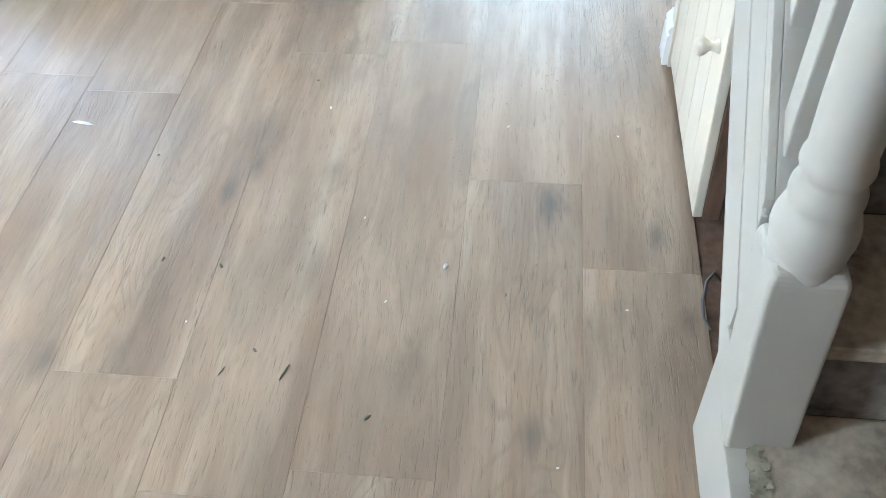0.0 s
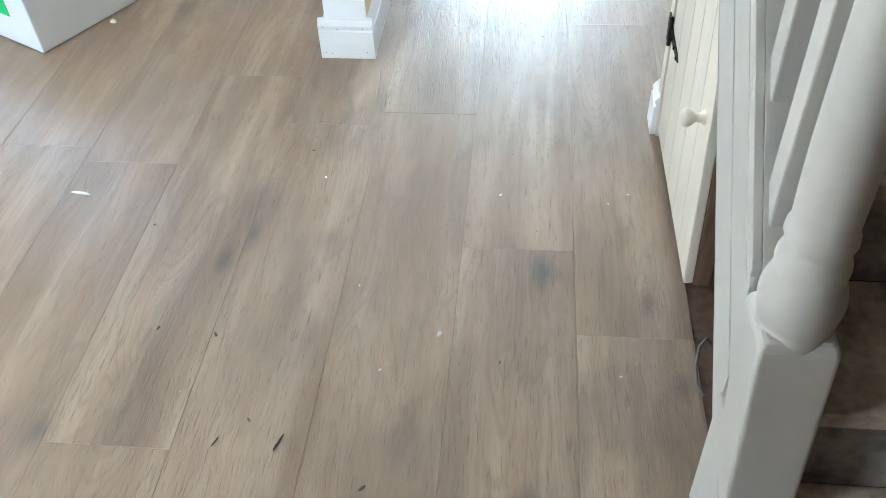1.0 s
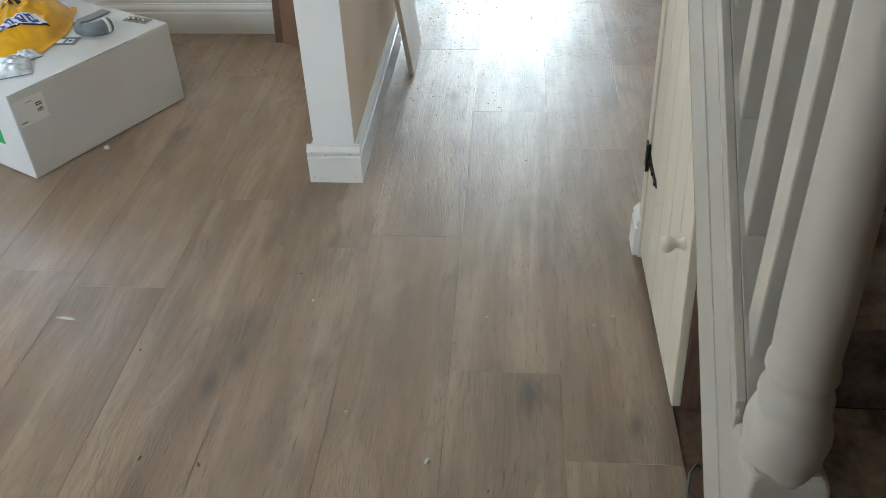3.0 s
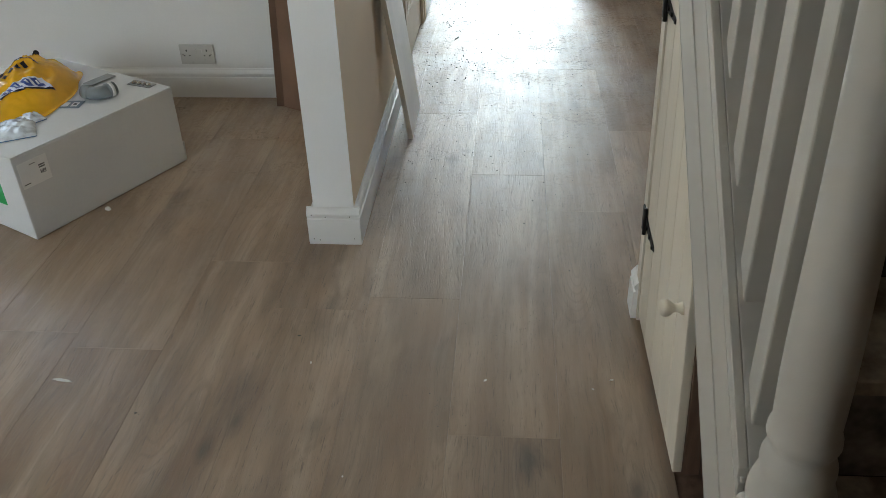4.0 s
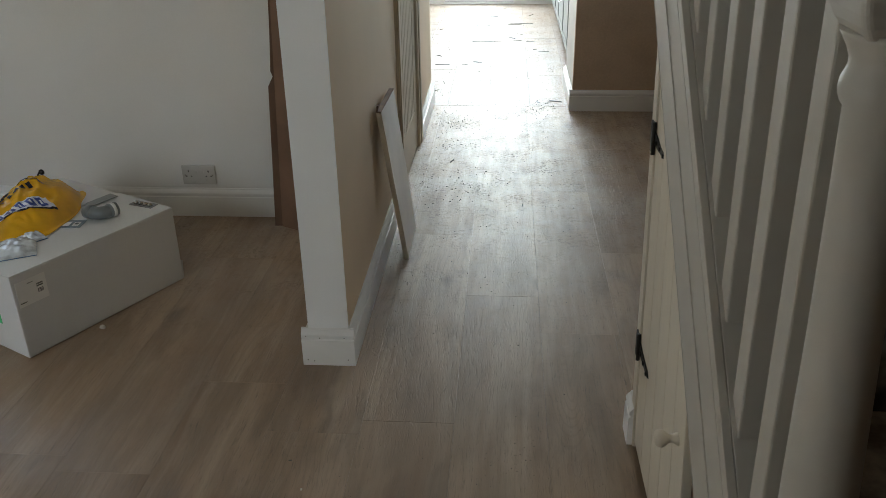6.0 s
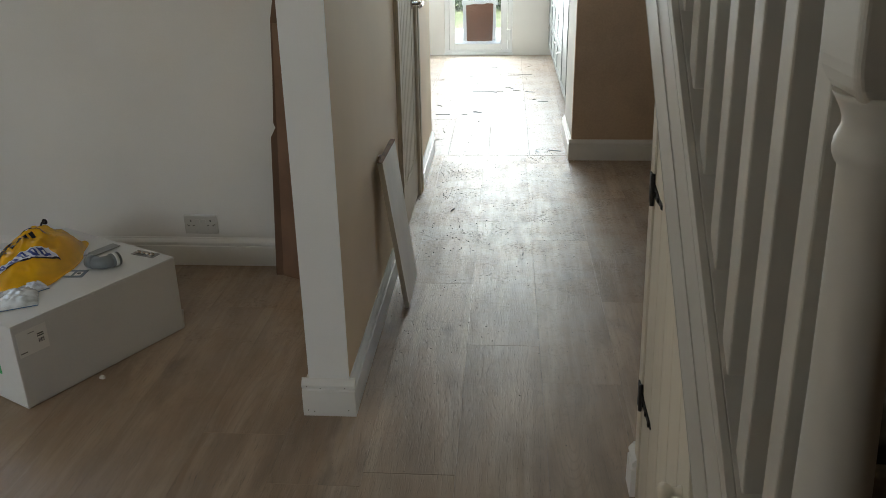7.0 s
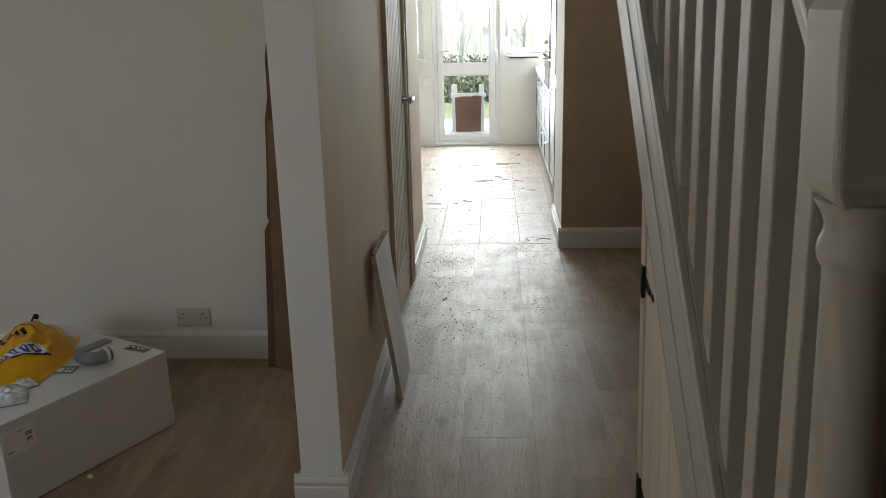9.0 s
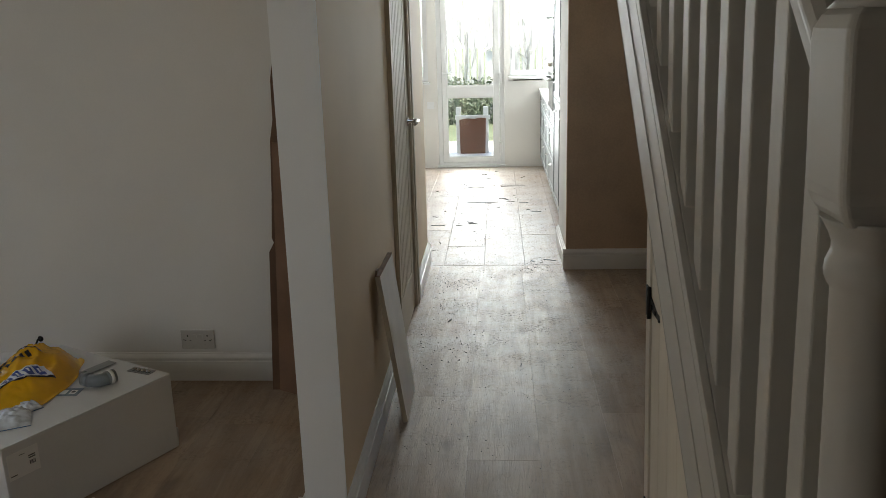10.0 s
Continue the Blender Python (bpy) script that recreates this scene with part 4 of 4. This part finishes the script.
for k in range(6):
    u = 0.160 + 0.032 * k
    v = 0.341 - 0.35 * (u - 0.15)
    part("print_mark", bag_sheet(u, u + 0.022, v, v + 0.040, 5, 8, 0.0035, True, -0.35), M_BAGPRINT, bag)
    part("print_counter", bag_sheet(u + 0.008, u + 0.0145, v + 0.010, v + 0.026, 3, 5, 0.0042, True, -0.35), M_BAGWHITE, bag)
# a black oval badge with a word and an arc above the band
for k in range(16):
    a = math.radians(200 - 14 * k)
    u, v = 0.315 + 0.075 * math.cos(a), 0.395 + 0.036 * math.sin(a) - 0.3 * 0.075 * math.cos(a)
    part("print_mark", bag_sheet(u - 0.011, u + 0.011, v - 0.004, v + 0.004, 4, 3, 0.003, True, -0.3), M_BAGBLACK, bag)
for k in range(4):
    u = 0.278 + 0.022 * k
    v = 0.388 - 0.3 * (u - 0.30)
    part("print_mark", bag_sheet(u, u + 0.014, v, v + 0.020, 4, 5, 0.003, True, -0.3), M_BAGBLACK, bag)
part("print_mark", bag_sheet(0.20, 0.36, 0.316, 0.324, 14, 3, 0.0028, True, -0.4), M_BAGBLACK, bag)

M_PVC = material("grey_pipe_plastic", (0.20, 0.22, 0.235), 0.35, vary=0.03, bump=0.01)
elbow = thing("pipe_elbow", "grey plastic waste pipe elbow with a white sticker", "pipe fitting")
pts = []
for k in range(9):
    a = math.radians(90 * k / 8)
    pts.append(on_box(0.452 - 0.030 * math.sin(a), 0.105 + 0.030 * (1 - math.cos(a)) + 0.012, 0.0250))
e0, e1 = pts[0], pts[-1]
d0, d1 = (pts[0] - pts[1]).normalized(), (pts[-1] - pts[-2]).normalized()
part("bend", tube([e0 + d0 * 0.02] + pts + [e1 + d1 * 0.02], 0.0225, 20), M_PVC, elbow)
part("collar", tube([e0 + d0 * 0.005, e0 + d0 * 0.035], 0.0245, 20), M_PVC, elbow)
part("collar", tube([e1 + d1 * 0.005, e1 + d1 * 0.035], 0.0245, 20), M_PVC, elbow)
part("sticker", tube([e0 + d0 * 0.014, e0 + d0 * 0.026], 0.0249, 20), M_PAPER, elbow, "white sticker")

M_PACKBLUE = material("blue_packet_card", (0.06, 0.16, 0.32), 0.4, vary=0.05)


def packet(u, v, w, d, h, turn, label):
    """A small pillow packet: a card back with crumpled film over pale fittings."""
    t = thing("fittings_packet", label, "packet", at=Matrix.Translation(on_box(u, v)) @ pose(0, 0, 0, 0, 0, turn))
    part("card", moved(solid_box(-w / 2, w / 2, -d / 2, d / 2, 0, 0.002), pose(0, 0, 0, 0, 0, 0)), M_PACKBLUE, t)
    bm = bmesh.new()
    n = 16
    g = [[bm.verts.new((w * (i / n - 0.5), d * (j / n - 0.5), 0.003 + h * (math.sin(math.pi * i / n) * math.sin(math.pi * j / n)) ** 0.5 * (0.8 + 0.45 * noise.noise(Vector((i * 0.6, j * 0.6, u * 40)))))) for j in range(n + 1)] for i in range(n + 1)]
    for i in range(n):
        for j in range(n):
            bm.faces.new((g[i][j], g[i + 1][j], g[i + 1][j + 1], g[i][j + 1])).smooth = True
    part("film", bm, M_PACKFILM, t, "shiny translucent film")


M_PACKFILM = material("shiny_packet_film", (0.66, 0.71, 0.76), 0.14, vary=0.22, scale=26, bump=0.35, fine=45, coat=0.6)
packet(0.135, 0.165, 0.16, 0.12, 0.024, -62, "clear packet of white fittings with a blue corner")
packet(0.215, 0.205, 0.10, 0.07, 0.017, -40, "small clear packet of pale fittings")
cards = thing("instruction_card", "small blue-grey printed instruction card", "leaflet", at=Matrix.Translation(on_box(0.347, 0.196)) @ pose(0, 0, 0, 0, 0, 2))
part("sheet", solid_box(-0.055, 0.055, -0.03, 0.03, 0, 0.0015), material("blue_grey_card", (0.16, 0.21, 0.26), 0.4, vary=0.05), cards)
for x in (-0.032, 0.0, 0.032):
    part("print", solid_box(x - 0.011, x + 0.011, -0.018, 0.014, 0.0016, 0.002), M_PAPER, cards)
part("print_ring", moved(turned([(0.007, 0), (0.007, 0.0006)], 16), pose(0.032, 0, 0.002)), M_PRINT, cards)
strip = tagged(part("tape_strip", solid_box(0.49, 0.598, 0.247, 0.292, BH + 0.0045, BH + 0.0075, 0.001), material("grey_tape", (0.28, 0.29, 0.29), 0.5)), "flat grey tape strip across the lid of the carton", "tape")
strip.matrix_world = BOX
blister = thing("blister_pack", "grey backed blister pack of small metal fittings", "packet", at=Matrix.Translation(on_box(0.598, 0.110)) @ pose(0, 0, 0, 0, 0, 160))
part("card", solid_box(-0.05, 0.05, -0.02, 0.02, 0, 0.002), material("grey_card", (0.30, 0.30, 0.30), 0.5), blister)
for k in range(4):
    part("fitting", moved(turned([(0.009, 0), (0.009, 0.006), (0.004, 0.010)], 12), pose(-0.033 + 0.021 * k, 0.003, 0.002)), M_CHROME, blister)

cable = tagged(part("wall_cable", tube([(-1.865, 3.172, 0.190), (-1.866, 3.150, 0.194), (-1.870, 3.130, 0.172), (-1.878, 3.118, 0.125), (-1.89, 3.11, 0.06), (-1.90, 3.10, 0.008)], 0.0042), M_BLACK), "black cable coming out of the wall", "cable")
tagged(part("cable_hole", moved(turned([(0.013, 0), (0.013, 0.0015)], 20), pose(-1.865, 3.1698, 0.190, 90, 0, 0)), M_BLACK), "dark cable hole in the white wall", "hole")

# flat cardboard standing in the corner
# the same cardboard in a lighter brown for the folded panel
M_CARDBOARD_LIGHT = material("lighter_brown_cardboard", (0.22, 0.125, 0.078), 0.8, vary=0.1, scale=6, bump=0.12, fine=90)
packing = thing("cardboard_packing", "folded brown cardboard packing standing against the wall", "cardboard")
part("sheet", prism([(-0.820, 0.0), (-0.60, 0.0), (-0.62, 1.25), (-0.690, 1.33), (-0.716, 1.350), (-0.728, 1.28), (-0.731, 1.13), (-0.747, 1.05), (-0.758, 0.84), (-0.772, 0.66), (-0.765, 0.64), (-0.787, 0.60), (-0.803, 0.30)], "y", 3.062, 3.068), M_CARDBOARD, packing)
part("fold", moved(prism([(0.0, 0.0), (0.13, 0.0), (0.10, 0.62), (0.09, 0.64), (0.095, 0.9), (0.06, 1.05), (0.0, 1.05)], "y", 0, 0.006), pose(-0.788, 3.058, 0.0, 0, 3.5, -28)), M_CARDBOARD_LIGHT, packing, "lighter brown folded panel")

# the narrow white board leaning on the hall wall
plank = thing("leaning_board", "white faced board leaning against the hall wall", "board")
a0, a1 = Vector((-0.235, 2.762, 0.001)), Vector((-0.237, 3.070, 0.001))
b0, b1 = Vector((-0.297, 2.64, 0.620)), Vector((-0.299, 3.00, 0.606))


def slab(c, thick):
    bm = bmesh.new()
    nrm = (c[1] - c[0]).cross(c[3] - c[0]).normalized() * thick
    lo = [bm.verts.new(p) for p in c]
    hi = [bm.verts.new(p + nrm) for p in c]
    for i in range(4):
        bm.faces.new((lo[i], lo[(i + 1) % 4], hi[(i + 1) % 4], hi[i]))
    bm.faces.new(lo[::-1])
    bm.faces.new(hi)
    bmesh.ops.recalc_face_normals(bm, faces=bm.faces)
    return bm


part("face", slab([a0, a1, b1, b0], 0.018), material("off_white_board_face", (0.80, 0.75, 0.66), 0.5, vary=0.05, scale=5), plank)

M_RAWEDGE = material("raw_split_wood", (0.22, 0.13, 0.08), 0.8, vary=0.25, scale=25, bump=0.4, fine=80)
up_ = Vector((0.0, -0.09, 0.14)).normalized() * 0.004
part("raw_edge", slab([b0 + up_ * 0.1, b1 + up_ * 0.1, b1 + up_ + Vector((0, 0, 0.003)), b0 + up_], 0.018), M_RAWEDGE, plank, "raw split brown end of the board")
part("splinter", slab([b0 + up_, b0 + Vector((0, 0.03, 0)) + up_, b0 + Vector((0.003, 0.05, 0.018)), b0 + Vector((0.002, 0.01, 0.022))], 0.006), M_RAWEDGE, plank)

# plumbing tail by the cupboard
tagged(part("cupboard_cable", tube([(0.56, 0.95, 0.006), (0.525, 0.955, 0.05), (0.507, 0.93, 0.055), (0.500, 0.90, 0.03), (0.504, 0.875, 0.006), (0.515, 0.85, 0.006)], 0.0032), material("dull_cable_sheath", (0.16, 0.15, 0.14), 0.6)), "thin grey cable looping out of the cupboard", "cable")

# ---- sweepings on the floor ----
M_CHIP = material("pale_chip", (0.75, 0.72, 0.66), 0.7)
M_SHAVING = material("dark_shaving", (0.13, 0.12, 0.10), 0.7)
M_OFFCUT = material("grey_offcut", (0.30, 0.30, 0.29), 0.6)


def flake(name, x, y, size, mat, label, r, long=1.0):
    bm = bmesh.new()
    n = 6
    ring = [(size * long * math.cos(6.283 * k / n) * (0.6 + 0.5 * r.random()), size * (0.55 if long < 1.8 else 0.22) * math.sin(6.283 * k / n) * (0.6 + 0.5 * r.random())) for k in range(n)]
    lo = [bm.verts.new((u, v, 0)) for u, v in ring]
    hi = [bm.verts.new((u * 0.7, v * 0.7, size * (0.25 + 0.3 * r.random()))) for u, v in ring]
    for i in range(n):
        bm.faces.new((lo[i], lo[(i + 1) % n], hi[(i + 1) % n], hi[i]))
    bm.faces.new(hi)
    bm.faces.new(lo[::-1])
    ob = part(name, moved(bm, pose(x, y, 0.0002, 0, 0, r.random() * 360)), mat)
    return tagged(ob, label, name.replace("_", " "), "sweepings on the floor")


r = random.Random(11)
for x, y, s in ((-0.009, 0.975, 0.011), (0.359, 0.888, 0.005), (0.407, 1.435, 0.006), (-0.121, 0.875, 0.005), (-0.345, 1.466, 0.006), (-1.190, 2.205, 0.018), (0.227, 0.541, 0.005), (0.10, 1.42, 0.006), (-0.513, 0.796, 0.004), (0.36, 1.40, 0.004), (-0.20, 1.10, 0.004)):
    flake("plaster_chip", x, y, s, M_CHIP, "small pale plaster chip on the oak floor", r)
for x, y, s, ln in ((-0.482, 0.943, 0.011, 1.4), (-0.611, 0.953, 0.009, 1.5), (-0.290, 0.690, 0.017, 2.6), (-0.117, 0.611, 0.011, 1.6), (-0.955, 1.370, 0.022, 2.4), (-0.728, 1.268, 0.008, 1), (-0.358, 0.740, 0.010, 1.3), (-0.410, 0.687, 0.010, 2), (-0.398, 1.572, 0.008, 1.3), (0.119, 0.908, 0.008, 1.5), (0.230, 3.323, 0.016, 2.4), (-0.118, 3.895, 0.022, 2.6), (0.058, 3.747, 0.010, 1.2), (0.454, 3.297, 0.009, 1.2), (0.42, 3.0, 0.006, 1), (0.20, 2.16, 0.006, 1), (0.33, 1.9, 0.006, 1), (-0.22, 2.36, 0.006, 1), (-0.05, 2.75, 0.007, 1.3)):
    flake("wood_shaving", x, y, s * 0.62, M_CHIP if x < -0.9 else M_SHAVING, "small dark wood shaving on the oak floor", r, ln)
for x, y, ln, a in ((-0.16, 7.62, 0.16, 25), (-0.14, 7.50, 0.14, 110), (-0.04, 7.52, 0.14, 75), (0.27, 7.60, 0.34, 84), (0.22, 7.55, 0.18, 92), (0.0, 6.83, 0.40, 93), (0.03, 6.80, 0.16, 80), (0.35, 6.81, 0.12, 70), (0.20, 6.95, 0.10, 45), (-0.32, 6.00, 0.16, 85), (-0.08, 6.10, 0.08, 60), (-0.06, 6.06, 0.10, 100), (0.46, 5.02, 0.12, 70), (0.44, 6.45, 0.12, 85), (0.03, 7.95, 0.12, 88), (0.35, 5.00, 0.06, 20)):
    ob = part("board_offcut", moved(solid_box(-0.005, 0.005, -ln / 3, ln / 3, 0.0003, 0.004), pose(x, y, 0, 0, 0, a)), M_OFFCUT)
    tagged(ob, "thin grey offcut strip lying on the kitchen floor", "offcut", "offcuts on the kitchen floor")
for _ in range(24):
    x, y, ln = -0.5 + 0.95 * r.random(), 5.1 + 3.3 * r.random(), 0.02 + 0.05 * r.random()
    a, bend = r.random() * 6.28, (r.random() - 0.5) * 0.6 * ln
    d = Vector((math.cos(a), math.sin(a), 0))
    q = Vector((-d.y, d.x, 0))
    p0 = Vector((x, y, 0.0022))
    ob = part("curled_shaving", tube([p0 - d * ln / 2, p0 + q * bend, p0 + d * ln / 2], 0.002, 5), M_SHAVING)
    tagged(ob, "dark curled shaving lying on the kitchen floor", "shaving", "shavings on the kitchen floor")
grit = bmesh.new()
for _ in range(1500):
    y = 0.6 + 7.9 * r.random() ** 0.8
    x = -0.28 + 0.75 * r.random() if y < 5 else -0.6 + 1.1 * r.random()
    if y < 2.0 and r.random() < 0.5:
        x = -1.2 + 1.6 * r.random()
    s = (0.0012 + 0.0022 * r.random() ** 2) * (0.55 if y < 2.4 else 1.0)
    vs = [grit.verts.new((x + s * a, y + s * b, z)) for a, b, z in ((-1, -0.7, 0.0002), (1, -0.5, 0.0002), (0.1, 1, 0.0002), (0, 0, s))]
    for f in ((0, 1, 3), (1, 2, 3), (2, 0, 3)):
        grit.faces.new([vs[i] for i in f])
for cx, cy, spread, count in ((-0.16, 4.58, 0.08, 190), (-0.14, 4.15, 0.07, 80), (0.36, 4.86, 0.06, 140), (0.02, 1.30, 0.025, 60), (0.16, 1.62, 0.06, 60), (-0.10, 3.5, 0.10, 120), (0.2, 5.6, 0.3, 160), (0.0, 7.0, 0.35, 200)):
    for _ in range(count):
        x, y = r.gauss(cx, spread), r.gauss(cy, spread * 1.4)
        s = (0.0012 + 0.003 * r.random() ** 2) * (0.5 if cy < 2.4 else 1.0)
        vs = [grit.verts.new((x + s * a, y + s * b, z)) for a, b, z in ((-1, -0.7, 0.0002), (1, -0.5, 0.0002), (0.1, 1, 0.0002), (0, 0, s))]
        for f in ((0, 1, 3), (1, 2, 3), (2, 0, 3)):
            grit.faces.new([vs[i] for i in f])
tagged(part("floor_grit", grit, M_SHAVING), "fine dark grit scattered over the oak floor", "grit", kind="stuff")
crumb = bmesh.new()
for _ in range(420):
    s = 0.0012 + 0.0042 * r.random() ** 2
    c = Vector((0.490 + 0.024 * r.random() ** 1.8, 0.34 + 0.155 * r.random(), 0.2075))
    v = bm_box(crumb, c.x - s, c.x + s, c.y - s * 0.8, c.y + s * 0.8, c.z - 0.002, c.z + s * 0.6)
    for q in v:
        q.co += Vector((r.uniform(-s, s), r.uniform(-s, s), 0)) * 0.6
tagged(part("plaster_crumbs", crumb, material("crumbled_plaster", (0.42, 0.38, 0.29), 0.9, vary=0.2, scale=30)), "crumbled plaster at the foot of the newel post", "rubble", kind="stuff")

# ---- floor boards ----
BW, BL, BX = 0.255, 1.25, 0.019
starts = {-5: 0.31, -4: 1.500, -3: 0.665, -2: 0.44, -1: 1.750, 0: 1.234, 1: 0.990, 2: 1.60, 3: 0.75, 4: 0.2}
board_mesh = {}


def floor_board(x0, x1, y0, y1, mat, key):
    if x1 - x0 < 0.004 or y1 - y0 < 0.004:
        return
    w, d = round(x1 - x0, 4), round(y1 - y0, 4)
    if (w, d, key) not in board_mesh:
        bm = bmesh.new()
        c, e = (0.0004, 0.0002) if key == "h" else (0.0022, 0.0001)
        lo = [bm.verts.new((x, y, -0.0115)) for x, y in ((0, 0), (w, 0), (w, d), (0, d))]
        mid = [bm.verts.new((x, y, -c)) for x, y in ((e, e), (w - e, e), (w - e, d - e), (e, d - e))]
        top = [bm.verts.new((x, y, 0)) for x, y in ((e + c, e + c), (w - e - c, e + c), (w - e - c, d - e - c), (e + c, d - e - c))]
        for a, b in ((lo, mid), (mid, top)):
            for i in range(4):
                bm.faces.new((a[i], a[(i + 1) % 4], b[(i + 1) % 4], b[i]))
        bm.faces.new(top)
        me = bpy.data.meshes.new("floor_board")
        bm.to_mesh(me)
        bm.free()
        me.materials.append(mat)
        board_mesh[(w, d, key)] = me
    ob = new("floor_board", board_mesh[(w, d, key)])
    ob.location = (x0, y0, 0)
    ob.parent = floor


for k in range(-12, 6):
    x0, x1 = BX + k * BW, BX + (k + 1) * BW
    s = starts.get(k, (k * 0.43) % BL) % BL - 3 * BL
    y = s
    while y < 4.91:
        ya, yb = max(y, -0.60), min(y + BL, 4.91)
        xa, xb = max(x0, -2.75), min(x1, 1.33)
        if yb > ya and xb > xa:
            # rooms end at the walls
            if xb <= -0.4 and yb > 3.17:
                yb = 3.17
            # nor do boards run under the stairs
            if k == 1 and ya < 1.75:
                if yb > 1.76:
                    floor_board(0.513, xb, 1.762, yb, M_FLOOR, "h")
                xb = 0.5128
            if k >= 2:
                ya = max(ya, 1.75)
            if yb > ya:
                floor_board(xa, xb, ya, yb, M_FLOOR, "h")
        y += BL
for k in range(1, 6):
    floor_board(max(BX + k * BW, 0.513), min(BX + (k + 1) * BW, 1.33), -0.60, 0.300, M_FLOOR, "h")
for k in range(-9, 6):
    x0, x1 = max(BX + k * BW + 0.024, -2.28), min(BX + (k + 1) * BW + 0.024, 1.2)
    s = 4.912 - ((k * 0.47) % BL)
    while s < 8.67:
        ya, yb = max(s, 4.912), min(s + BL, 8.67)
        if x1 > x0:
            floor_board(x0, x1, ya, yb, M_FLOOR, "k")
        s += BL
